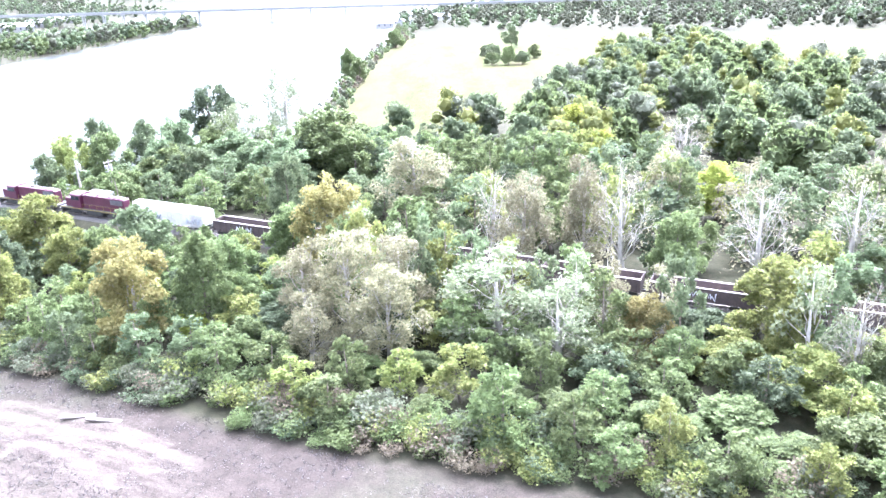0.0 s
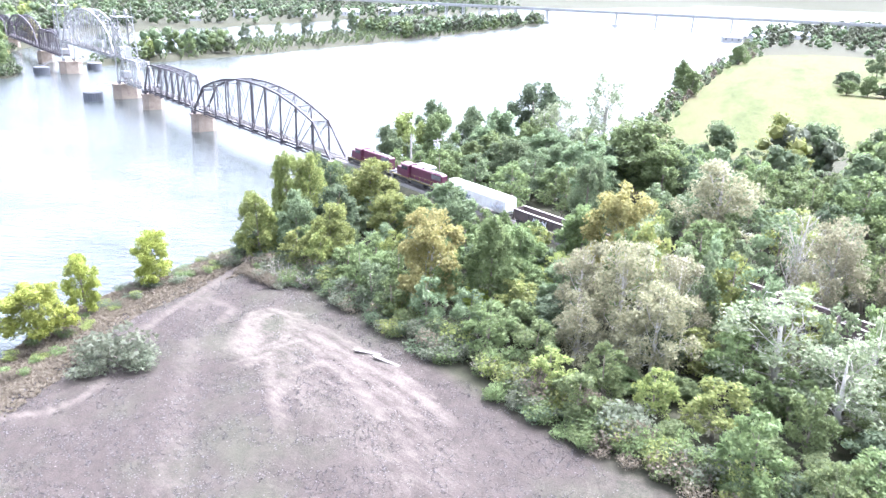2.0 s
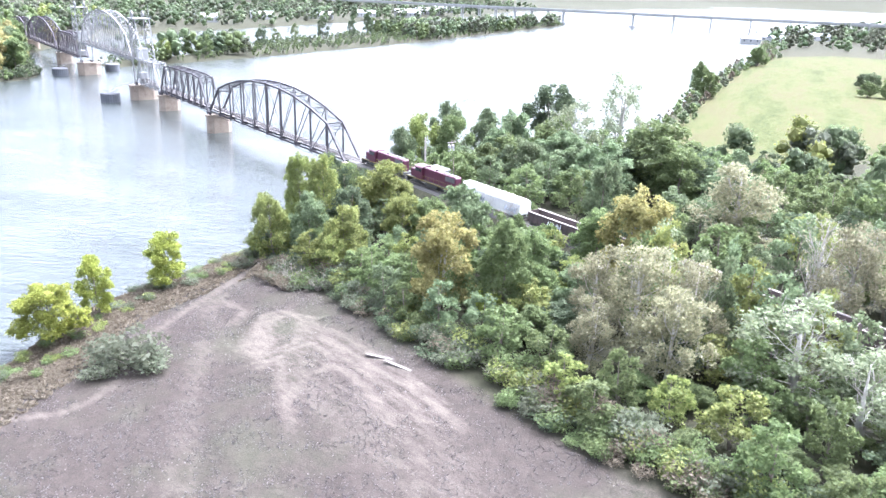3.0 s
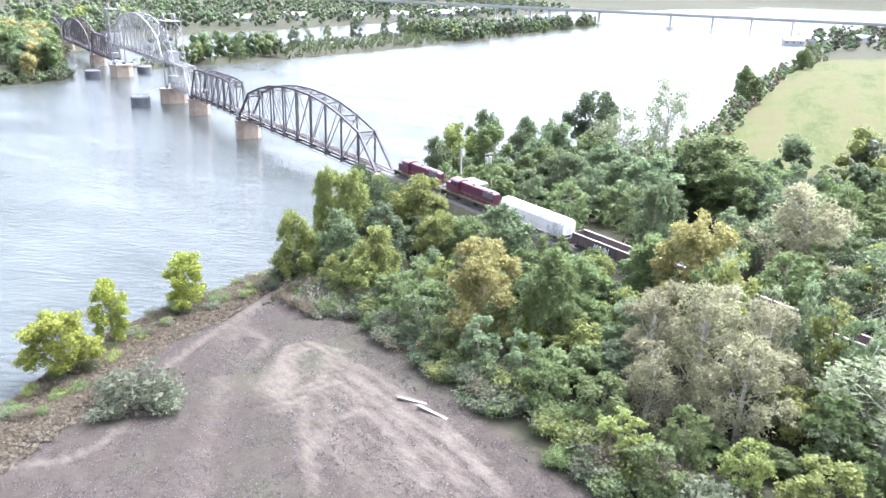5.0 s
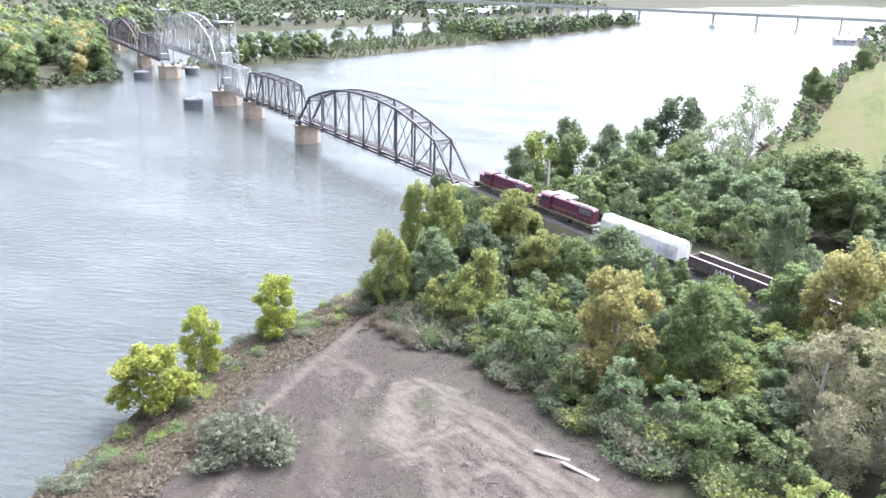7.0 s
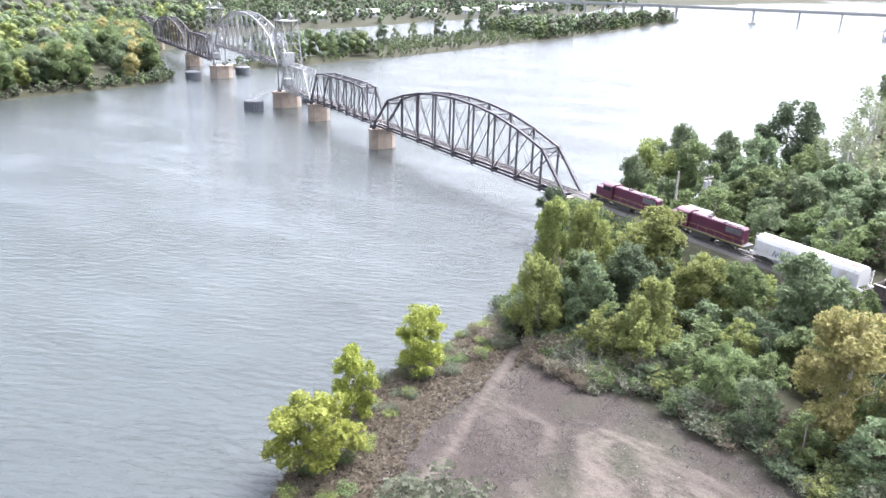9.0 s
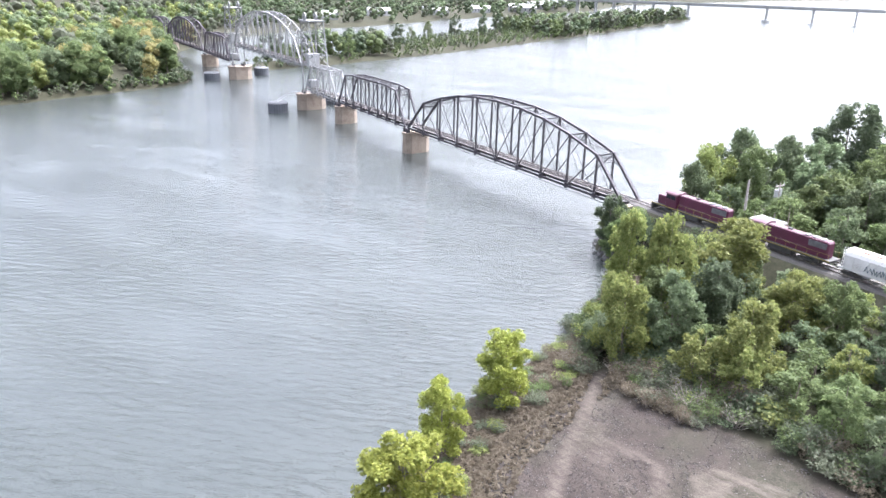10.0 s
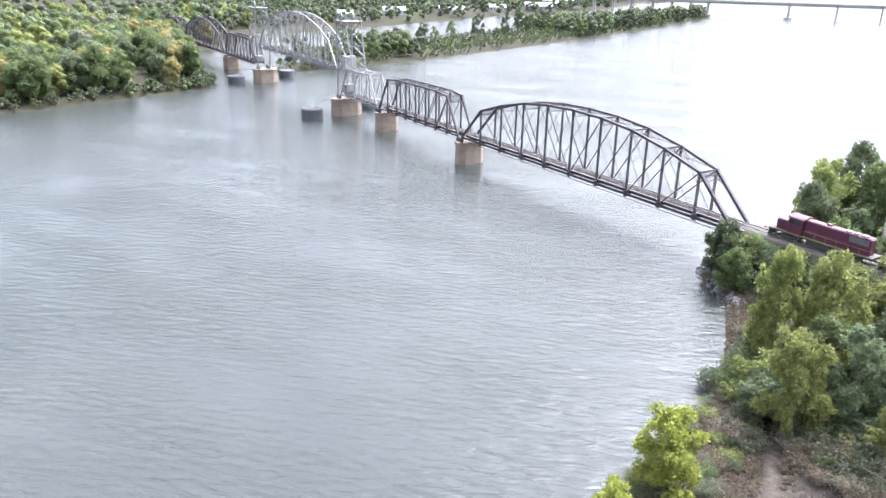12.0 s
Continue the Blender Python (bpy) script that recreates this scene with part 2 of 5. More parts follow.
def water_material():
    m, n, l, b = mat("river_water", 0.06)
    b.inputs["IOR"].default_value = 1.33
    big = noise_tex(n, l, 0.012, 4)
    l.new(ramp(n, l, big.outputs["Fac"], [(0.3, (0.026, 0.031, 0.03)), (0.7, (0.038, 0.043, 0.04))]), b.inputs["Base Color"])
    chop = noise_tex(n, l, 0.8, 4, 0.66, "Object", (0.42, 1.15, 1, 46))
    chop.inputs["Distortion"].default_value = 0.6
    swell = noise_tex(n, l, 0.16, 3, 0.5, "Object", (0.5, 1.2, 1, 34))
    gust = noise_tex(n, l, 0.035, 4, 0.6, "Object", (0.5, 1.3, 1, 28))
    # Wavelets stand higher in the gusty streaks and die down in the slicks between them.
    power = n.new("ShaderNodeMapRange")
    power.inputs[1].default_value, power.inputs[2].default_value = 0.36, 0.62
    power.inputs[3].default_value, power.inputs[4].default_value = 0.45, 1.15
    l.new(gust.outputs["Fac"], power.inputs[0])
    waves = n.new("ShaderNodeMath")
    waves.operation = "MULTIPLY"
    l.new(chop.outputs["Fac"], waves.inputs[0])
    l.new(power.outputs[0], waves.inputs[1])
    low = n.new("ShaderNodeMath")
    low.operation = "MULTIPLY_ADD"
    low.inputs[1].default_value = 0.8
    l.new(swell.outputs["Fac"], low.inputs[0])
    l.new(waves.outputs[0], low.inputs[2])
    bump(n, l, b, low.outputs[0], 1.0, 0.4)
    return m


# ---- mesh helpers ----
class Geo:
    """Vertices and faces of one mesh."""

    def __init__(self):
        self.v, self.f = [], []

    def add(self, v, f):
        k = len(self.v)
        self.v.extend(tuple(p) for p in v)
        self.f.extend(tuple(i + k for i in q) for q in f)
        return self

    def box(self, x0, x1, y0, y1, z0, z1, cut=0.0):
        if cut <= 0:
            v = [(x, y, z) for z in (z0, z1) for x, y in ((x0, y0), (x1, y0), (x1, y1), (x0, y1))]
            return self.add(v, [(3, 2, 1, 0), (4, 5, 6, 7), (0, 1, 5, 4), (1, 2, 6, 5), (2, 3, 7, 6), (3, 0, 4, 7)])
        ring = [(x0 + cut, y0), (x1 - cut, y0), (x1, y0 + cut), (x1, y1 - cut), (x1 - cut, y1), (x0 + cut, y1), (x0, y1 - cut), (x0, y0 + cut)]
        return self.prism(ring, z0, z1, cut)

    def prism(self, ring, z0, z1, cut=0.0, top=1.0):
        """A plan outline raised from z0 to z1, with a chamfered top edge and a taper."""
        c = np.mean(ring, axis=0)
        n = len(ring)
        up = [(c[0] + (x - c[0]) * top, c[1] + (y - c[1]) * top) for x, y in ring]
        rows = [[(x, y, z0) for x, y in ring]]
        if cut > 0:
            far = max(math.dist(p, c) for p in up)
            rows.append([(x, y, z1 - cut) for x, y in up])
            k = 1 - cut / far
            rows.append([(c[0] + (x - c[0]) * k, c[1] + (y - c[1]) * k, z1) for x, y in up])
        else:
            rows.append([(x, y, z1) for x, y in up])
        v = [p for r in rows for p in r]
        f = [tuple(reversed(range(n))), tuple(range(n * (len(rows) - 1), n * len(rows)))]
        for r in range(len(rows) - 1):
            f += [(r * n + i, r * n + (i + 1) % n, (r + 1) * n + (i + 1) % n, (r + 1) * n + i) for i in range(n)]
        return self.add(v, f)

    def beam(self, a, b, w, h):
        """A bar from a to b, w wide and h high across its line."""
        a, b = Vector(a), Vector(b)
        d = (b - a).normalized()
        side = d.cross(Vector((0, 0, 1)))
        side = Vector((0, 1, 0)) if side.length < 1e-3 else side.normalized()
        up = side.cross(d)
        s, u = side * (w / 2), up * (h / 2)
        v = [p + q for p in (a, b) for q in (-s - u, s - u, s + u, -s + u)]
        return self.add(v, [(3, 2, 1, 0), (4, 5, 6, 7), (0, 1, 5, 4), (1, 2, 6, 5), (2, 3, 7, 6), (3, 0, 4, 7)])

    def tube(self, pts, radii, n=6):
        """A tapered round tube through points."""
        pts = [Vector(p) for p in pts]
        k = len(self.v)
        ref = Vector((0.37, 0.81, 0.45))
        for i, p in enumerate(pts):
            d = (pts[min(i + 1, len(pts) - 1)] - pts[max(i - 1, 0)]).normalized()
            s = d.cross(ref).normalized()
            t = d.cross(s)
            for j in range(n):
                a = 2 * math.pi * j / n
                self.v.append(tuple(p + (s * math.cos(a) + t * math.sin(a)) * radii[i]))
        for i in range(len(pts) - 1):
            for j in range(n):
                self.f.append((k + i * n + j, k + i * n + (j + 1) % n, k + (i + 1) * n + (j + 1) % n, k + (i + 1) * n + j))
        self.f.append(tuple(k + j for j in reversed(range(n))))
        self.f.append(tuple(k + (len(pts) - 1) * n + j for j in range(n)))
        return self

    def disc(self, c, axis, r, w, n=14):
        """A short cylinder centred on c."""
        a = Vector(axis).normalized() * (w / 2)
        return self.tube([Vector(c) - a, Vector(c) + a], [r, r], n)


def mesh_of(name, geo, material, smooth=False):
    me = bpy.data.meshes.new(name)
    me.from_pydata(geo.v, [], geo.f)
    me.materials.append(material)
    if smooth:
        me.shade_smooth()
    me.update()
    return me


def part(name, geo, material, parent, label="", smooth=False):
    ob = new(name, geo if isinstance(geo, bpy.types.Mesh) else mesh_of(name, geo, material, smooth))
    ob.parent = parent
    if parent is not None:
        ob.matrix_parent_inverse = parent.matrix_basis.inverted() if parent.parent is None else Matrix.Identity(4)
    if label:
        tagged(ob, label)
    return ob


def thing(name, at, label, category, group="", kind=""):
    """The empty at a thing's base; its parts are given in world places."""
    ob = new(name)
    ob.empty_display_size = 0.5
    ob.matrix_basis = pose(*at)
    return tagged(ob, label, category, group, kind)


def place(proto, poses):
    """The thing itself at the first pose, copies at the others."""
    for m in poses[1:]:
        copy_thing(proto, m)
    proto.matrix_basis = poses[0]


# ---- the lie of the land ----
NEAR_LAND = [(-900, 700), (-300, 420), (-170, 270), (-105, 170), (-76, 122), (-62, 100), (-54, 90), (-46, 83), (-41, 76), (-37, 66), (-33.5, 55), (-30.5, 46), (-27.5, 38), (-19, 26), (-10.5, 15.5), (-1, 10), (4.5, 4), (5, -5), (-1, -13), (3, -30), (2, -70), (7, -124), (33, -183), (75, -262), (147, -417), (187, -535), (292, -715), (345, -800), (420, -1000), (470, -1300), (560, -2000), (800, -4400), (-4400, -4400), (-4400, 700)]
FAR_LAND = [(150, 420), (205, 200), (237, 114), (243, 95), (252, 73), (261, 48), (270, 28), (287, 21), (400, 8), (470, -30), (545, -95), (599, -184), (640, -271), (691, -363), (731, -437), (765, -543), (815, -660), (880, -800), (1080, -1050), (1220, -1515), (1430, -2014), (1743, -2709), (1950, -3300), (200, -3800), (200, -4400), (4400, -4400), (4400, 4400), (-900, 4400), (-200, 900)]
ISLE = [(306, -19), (312, -35), (321, -74), (349, -155), (395, -263), (473, -431), (640, -764), (690, -797), (700, -780), (655, -735), (560, -440), (515, -310), (465, -225), (425, -165), (356, -70), (342, -30), (330, -18)]


def inside_distance(px, py, poly):
    """Distance to a plan outline, positive inside it."""
    best, odd = np.full(px.shape, 1e9), np.zeros(px.shape, bool)
    for (x0, y0), (x1, y1) in zip(poly, poly[1:] + poly[:1]):
        dx, dy = x1 - x0, y1 - y0
        t = np.clip(((px - x0) * dx + (py - y0) * dy) / (dx * dx + dy * dy), 0, 1)
        best = np.minimum(best, np.hypot(px - x0 - t * dx, py - y0 - t * dy))
        cross = (y0 > py) != (y1 > py)
        xi = x0 + (py - y0) * dx / (dy if dy else 1e-9)
        odd ^= cross & (px < xi)
    return np.where(odd, best, -best)


def line_distance(px, py, pts):
    best = np.full(px.shape, 1e9)
    for (x0, y0), (x1, y1) in zip(pts, pts[1:]):
        dx, dy = x1 - x0, y1 - y0
        t = np.clip(((px - x0) * dx + (py - y0) * dy) / (dx * dx + dy * dy), 0, 1)
        best = np.minimum(best, np.hypot(px - x0 - t * dx, py - y0 - t * dy))
    return best


RAIL_Z = 9.4
def ground_height(px, py):
    px, py = np.asarray(px, float), np.asarray(py, float)
    d = inside_distance(px, py, NEAR_LAND)
    ripple = 0.12 * np.sin(px * 0.31 + 1.3 * np.sin(py * 0.17)) * np.sin(py * 0.27 + 0.6)
    near = np.where(d > 0, np.minimum(0.9 * np.minimum(d, 1.2) + np.maximum(d - 1.2, 0) * 0.09, 6.2) + ripple * np.clip(d / 6, 0, 1), np.maximum(d * 0.5, -4))
    bed = np.clip((np.abs(py) - 3.0) / 7.0, 0, 1)
    bank = (RAIL_Z - 0.55) * (1 - bed) + near * bed
    near = np.where((px < 2.5) & (d > 0) & (np.abs(py) < 10.5), np.maximum(near, np.where(px > -3, bank * np.clip((2.5 - px) / 4, 0, 1), bank)), near)
    far = inside_distance(px, py, FAR_LAND)
    isle = inside_distance(px, py, ISLE)
    fz = np.where(far > 0, np.minimum(far * 0.25, 3.0), np.maximum(far * 0.4, -4))
    iz = np.where(isle > 0, np.minimum(isle * 0.3, 2.0), np.maximum(isle * 0.4, -4))
    away = np.hypot(px, py)
    hills = np.clip((away - 1150) / 2600, 0, 1) * (95 + 40 * np.sin(px * 0.0031 + 1) * np.sin(py * 0.0027)) * np.clip((np.maximum(d, far) - 30) / 300, 0, 1)
    hills += 70 * np.clip((300 - px) / 700, 0, 1) * np.clip((away - 1500) / 1800, 0, 1) * np.clip((d - 30) / 300, 0, 1)
    return np.maximum(np.maximum(near, fz), iz) + hills


def steps(*runs):
    out = [runs[0][0]]
    for a, b, s in runs:
        out += list(np.linspace(a, b, max(2, int(round((b - a) / s)) + 1)))[1:]
    return np.array(out)


TYRE_LINES = [
    [(-76, 64.9), (-72.1, 61.4), (-68.6, 56.2), (-68.8, 52.8), (-72.1, 51.7), (-75.6, 53), (-80.8, 53.4), (-85.7, 53.5), (-91, 53.4), (-98, 53.2), (-110, 53)],
    [(-70.9, 60.8), (-66.5, 56.8), (-66.7, 53.4), (-71.2, 53.4), (-74.7, 54.5), (-78, 56.5)],
    [(-80.8, 65.9), (-79.3, 60.6), (-78.1, 56.7), (-79.1, 54.9), (-83.7, 54.6), (-88.8, 54.9), (-95.9, 54.9), (-108, 56)],
    [(-82.4, 65.3), (-81.2, 60.9), (-80.4, 56.5), (-85.6, 55.9), (-90, 55), (-96.8, 53.4), (-106, 52)],
    [(-81.5, 62.6), (-85, 63.1), (-90.4, 65.6), (-100, 69)],
    [(-93, 66), (-89.7, 63.1), (-88.3, 60.7), (-89.1, 57.5), (-96, 57), (-106, 59.5)],
    [(-78.9, 52), (-87, 51.4), (-93.8, 51.4), (-100.6, 52), (-112, 53.5)],
    [(-66, 62), (-62, 58), (-56, 59)],
]
BARE_BLOB = [(-75.6, 66), (-70.5, 61.8), (-67.5, 58), (-68.5, 54.8), (-73.6, 58.4), (-77, 58.5), (-79.5, 61.5), (-81.1, 65.3)]
BARE_PATCH = [(-72, 52.5), (-76, 63), (-88, 66), (-102, 67), (-118, 66), (-124, 58), (-106, 53), (-90, 51.5)]
SHORE_PATH = [(-63.5, 78), (-62.4, 75.6), (-59.5, 70.8), (-53.1, 62.6), (-48.3, 56), (-42.7, 48.3), (-38, 43)]
LOW_PATH = [(-69, 103), (-71.8, 96.9), (-76.3, 88.7), (-75.7, 84.6), (-73, 81)]
FIELD_PATH = [(-125, 92), (-105, 84), (-86, 76), (-79, 72.2), (-68, 66.8), (-55, 60.6), (-48, 54)]
WOOD_EDGE = [(-43, 46), (-53, 46.5), (-62, 46), (-75, 45.5), (-90, 47), (-108, 47), (-122, 46), (-134, 44), (-150, 42), (-175, 40), (-240, 45)]
MEADOW = [(4, -118), (33, -186), (75, -265), (147, -420), (175, -500), (190, -560), (120, -590), (40, -610), (-20, -600), (-50, -420), (-60, -300), (-66, -200), (-70, -130), (-45, -95), (-20, -100)]
FIELD_FAR = [(-100, -480), (-130, -330), (-210, -300), (-420, -330), (-500, -620), (-160, -640)]


def smooth01(x, a, b):
    t = np.clip((x - a) / (b - a), 0, 1)
    return t * t * (3 - 2 * t)


def build_ground():
    gx = steps((-4400, -1200, 320), (-1200, -260, 30), (-260, -150, 4), (-150, -24, 0.9), (-24, 12, 1.2), (12, 700, 12), (700, 1400, 40), (1400, 4400, 300))
    gy = steps((-4400, -1300, 320), (-1300, -620, 28), (-620, -60, 8), (-60, -14, 2.5), (-14, 14, 1.0), (14, 40, 2.0), (40, 112, 0.9), (112, 300, 8), (300, 4400, 340))
    X, Y = np.meshgrid(gx, gy, indexing="ij")
    Z = ground_height(X, Y)
    nx, ny = X.shape
    idx = np.arange(nx * ny).reshape(nx, ny)
    faces = np.stack([idx[:-1, :-1], idx[1:, :-1], idx[1:, 1:], idx[:-1, 1:]], -1).reshape(-1, 4)
    me = bpy.data.meshes.new("ground")
    me.from_pydata(np.stack([X, Y, Z], -1).reshape(-1, 3).tolist(), [], faces.tolist())
    x, y = X.ravel(), Y.ravel()
    soil = 0.34 * smooth01(inside_distance(x, y, BARE_PATCH), -3, 4)
    soil = np.maximum(soil, 0.8 * smooth01(inside_distance(x, y, BARE_BLOB), -0.8, 1.6))
    for line in TYRE_LINES:
        soil = np.maximum(soil, 0.8 * (1 - smooth01(line_distance(x, y, line), 0.15, 1.0)))
    soil = np.maximum(soil, 0.78 * (1 - smooth01(line_distance(x, y, SHORE_PATH), 0.2, 1.2)))
    soil = np.maximum(soil, 0.7 * (1 - smooth01(line_distance(x, y, LOW_PATH), 0.2, 1.3)))
    soil = np.maximum(soil, 0.3 * (1 - smooth01(line_distance(x, y, FIELD_PATH), 0.6, 2.6)))
    meadow = np.maximum(smooth01(inside_distance(x, y, MEADOW), -8, 8), smooth01(inside_distance(x, y, FIELD_FAR), -8, 8))
    open_land = [(-36, 60), (-40, 90), (-90, 160), (-240, 300), (-400, 300), (-400, 45)] + WOOD_EDGE[::-1]
    field = smooth01(inside_distance(x, y, open_land), -2, 1.5)
    woods = np.clip(1 - field - meadow, 0, 1)
    shore = inside_distance(x, y, NEAR_LAND)
    woods *= np.where((shore < 5) & (shore > -1) & (y > 15), 0.3, 1.0)
    col = me.color_attributes.new("cover", "FLOAT_COLOR", "POINT")
    col.data.foreach_set("color", np.stack([soil, meadow, woods, np.ones_like(x)], -1).ravel())
    me.materials.append(ground_material())
    me.shade_smooth()
    return tagged(new("ground", me), "bare grey-brown field, meadow and wooded river bank", "ground", kind="structure")


build_ground()
water = Geo().add([(x, y, 0) for x, y in ((-6000, -6000), (6000, -6000), (6000, 6000), (-6000, 6000))], [(0, 1, 2, 3)])
tagged(new("water", mesh_of("water", water, water_material())), "wide pale grey river with small ripples", "river", kind="structure")


# ---- the railway bridge ----
CY = -0.12
HALF = 2.45


def span_y(x):
    """The bridge's centre line."""
    return CY - max(0.0, x - 94) * 0.008


def laced(g, a, b, w, d):
    """A built-up post: two flanges and zigzag lacing between them."""
    a, b = Vector(a), Vector(b)
    off = Vector((w / 2, 0, 0))
    g.beam(a - off, b - off, d, 0.07)
    g.beam(a + off, b + off, d, 0.07)
    n = max(3, int((b - a).length / 0.75))
    for i in range(n):
        p, q = a.lerp(b, i / n), a.lerp(b, (i + 1) / n)
        s = off if i % 2 else -off
        g.beam(p + s, q - s, d * 0.9, 0.06)
    return g


def truss_span(x0, x1, z_low, tops, material, label, end_slope=True, z_tie=None, counter=True, deck=True, chord=0.5, post=0.42):
    """A through truss between two supports; tops: heights of the upper joints, one for each inner panel point."""
    n = len(tops) + 1
    P = (x1 - x0) / n
    root = thing("truss_span", ((x0 + x1) / 2, span_y((x0 + x1) / 2), z_low), label, "bridge span", "spans of the railway bridge")
    X = [x0 + i * P for i in range(n + 1)]
    low = lambda i, s: (X[i], span_y(X[i]) + s * HALF, z_low)
    top = lambda i, s: (X[i], span_y(X[i]) + s * HALF, tops[i - 1])
    for s in (1, -1):
        for i in range(n):
            part("bottom_chord", Geo().beam(low(i, s), low(i + 1, s), 0.4, chord), material, root)
        for i in range(1, n - 1):
            part("top_chord", Geo().beam(top(i, s), top(i + 1, s), chord, chord), material, root)
        for i in range(1, n):
            joint = Geo().box(X[i] - 0.35, X[i] + 0.35, top(i, s)[1] - 0.29, top(i, s)[1] + 0.29, tops[i - 1] - 0.4, tops[i - 1] + 0.3, 0.05)
            part("joint_plate", joint, material, root)
        for i, j in ((0, 1), (n, n - 1)):
            part("end_post", Geo().beam(low(i, s), top(j, s), chord + 0.05, chord + 0.05), material, root)
        for i in range(1, n):
            part("vertical_post", laced(Geo(), low(i, s), top(i, s), post, 0.3 if post > 0.3 else 0.2), material, root)
            gp = Geo().box(X[i] - 0.5, X[i] + 0.5, low(i, s)[1] - 0.27, low(i, s)[1] + 0.27, z_low - 0.55, z_low + 0.75, 0.08)
            part("gusset_plate", gp, material, root)
        for i in range(1, n - 1):
            left = (i + 0.5) < n / 2
            a, b = (top(i, s), low(i + 1, s)) if left else (top(i + 1, s), low(i, s))
            part("diagonal", Geo().beam(a, b, 0.16, 0.2), material, root)
            if counter:
                c, d = (low(i, s), top(i + 1, s)) if left else (low(i + 1, s), top(i, s))
                part("counter_rod", Geo().beam(c, d, 0.08, 0.09), material, root)
    for i in range(1, n):
        g = Geo().beam(top(i, 1), top(i, -1), 0.22, 0.3)
        drop = 1.5 if tops[i - 1] - z_low > 10 else 1.0
        a, b = Vector(top(i, 1)) - Vector((0, 0, drop)), Vector(top(i, -1)) - Vector((0, 0, drop))
        g.beam(a, b, 0.14, 0.16)
        for k in range(4):
            p, q = Vector(top(i, 1)).lerp(Vector(top(i, -1)), k / 4), a.lerp(b, (k + 1) / 4)
            g.beam(p, q, 0.07, 0.07)
            p, q = a.lerp(b, k / 4), Vector(top(i, 1)).lerp(Vector(top(i, -1)), (k + 1) / 4)
            g.beam(p, q, 0.07, 0.07)
        part("sway_frame", g, material, root)
        part("floor_beam", Geo().beam((X[i], span_y(X[i]) + HALF, z_low + 0.25), (X[i], span_y(X[i]) - HALF, z_low + 0.25), 0.35, 0.9), material, root)
    for i in range(1, n - 1):
        g = Geo()
        g.beam(top(i, 1), top(i + 1, -1), 0.12, 0.12)
        g.beam(top(i, -1), top(i + 1, 1), 0.12, 0.12)
        mid = [(Vector(top(i, s)) + Vector(top(i + 1, s))) / 2 for s in (1, -1)]
        g.beam(mid[0], mid[1], 0.1, 0.1)
        part("top_lateral", g, material, root)
    for i, j in ((0, 1), (n, n - 1)):
        g, a, b = Geo(), Vector(top(j, 1)), Vector(top(j, -1))
        c, d = a.lerp(Vector(low(i, 1)), 0.16), b.lerp(Vector(low(i, -1)), 0.16)
        g.beam(c, d, 0.14, 0.16)
        for k in range(6):
            g.beam(a.lerp(b, k / 6), c.lerp(d, (k + 1) / 6), 0.06, 0.06)
            g.beam(c.lerp(d, k / 6), a.lerp(b, (k + 1) / 6), 0.06, 0.06)
        e, f = a.lerp(Vector(low(i, 1)), 0.32), b.lerp(Vector(low(i, -1)), 0.32)
        g.beam(e, c.lerp(d, 0.25), 0.1, 0.12)
        g.beam(f, d.lerp(c, 0.25), 0.1, 0.12)
        part("portal_brace", g, material, root)
    if deck:
        for s in (1, -1):
            for i in range(n):
                ya, yb = span_y(X[i]) + s * 0.85, span_y(X[i + 1]) + s * 0.85
                part("stringer", Geo().beam((X[i], ya, z_low + 0.35), (X[i + 1], yb, z_low + 0.35), 0.25, 0.85), material, root)
        pipe = Geo().beam((X[0], span_y(X[0]) + HALF + 0.25, z_low - 0.75), (X[-1], span_y(X[-1]) + HALF + 0.25, z_low - 0.75), 0.1, 0.12)
        part("service_pipe", pipe, material, root)
        walk_g = Geo().beam((X[0], span_y(X[0]) + 1.95, z_low + 1.0), (X[-1], span_y(X[-1]) + 1.95, z_low + 1.0), 0.6, 0.06)
        part("walkway", walk_g, TIE_WOOD, root, "narrow grey plank walkway")
        rail_g = Geo().beam((X[0], span_y(X[0]) + 2.2, z_low + 2.0), (X[-1], span_y(X[-1]) + 2.2, z_low + 2.0), 0.05, 0.05)
        for k in range(n * 3 + 1):
            x = X[0] + (X[-1] - X[0]) * k / (n * 3)
            rail_g.beam((x, span_y(x) + 2.2, z_low + 1.0), (x, span_y(x) + 2.2, z_low + 2.0), 0.05, 0.05)
        part("handrail", rail_g, material, root)
    return root


Z_LOW = 8.1
truss_span(0, 94, Z_LOW, (17.2, 20.0, 22.0, 23.0, 23.3, 23.0, 22.0, 20.0, 17.2), STEEL_DARK, "long arched dark steel truss span over the river")
truss_span(96, 147.5, Z_LOW, (18.6, 19.3, 19.3, 19.3, 19.3, 19.3, 18.6), STEEL_DARK, "flat-topped dark steel truss span over the river", counter=True, chord=0.42)
truss_span(149, 180.5, Z_LOW, (18.4, 18.4, 18.4, 18.4), STEEL_WHITE, "short pale silver truss span beside the lift tower", counter=False, chord=0.35, post=0.28)
truss_span(183.5, 277, 17.3, (27.5, 31.0, 33.4, 35.0, 35.8, 36.0, 35.8, 35.0, 33.4, 31.0, 27.5), STEEL_WHITE, "raised pale silver lift span of the bridge", counter=True, chord=0.46, post=0.36)
truss_span(287, 338, Z_LOW + 0.5, (19.4, 20.2, 20.2, 20.2, 20.2, 20.2, 20.2, 19.4), STEEL_RUST, "flat-topped rust-brown truss span behind the lift bridge", chord=0.6)
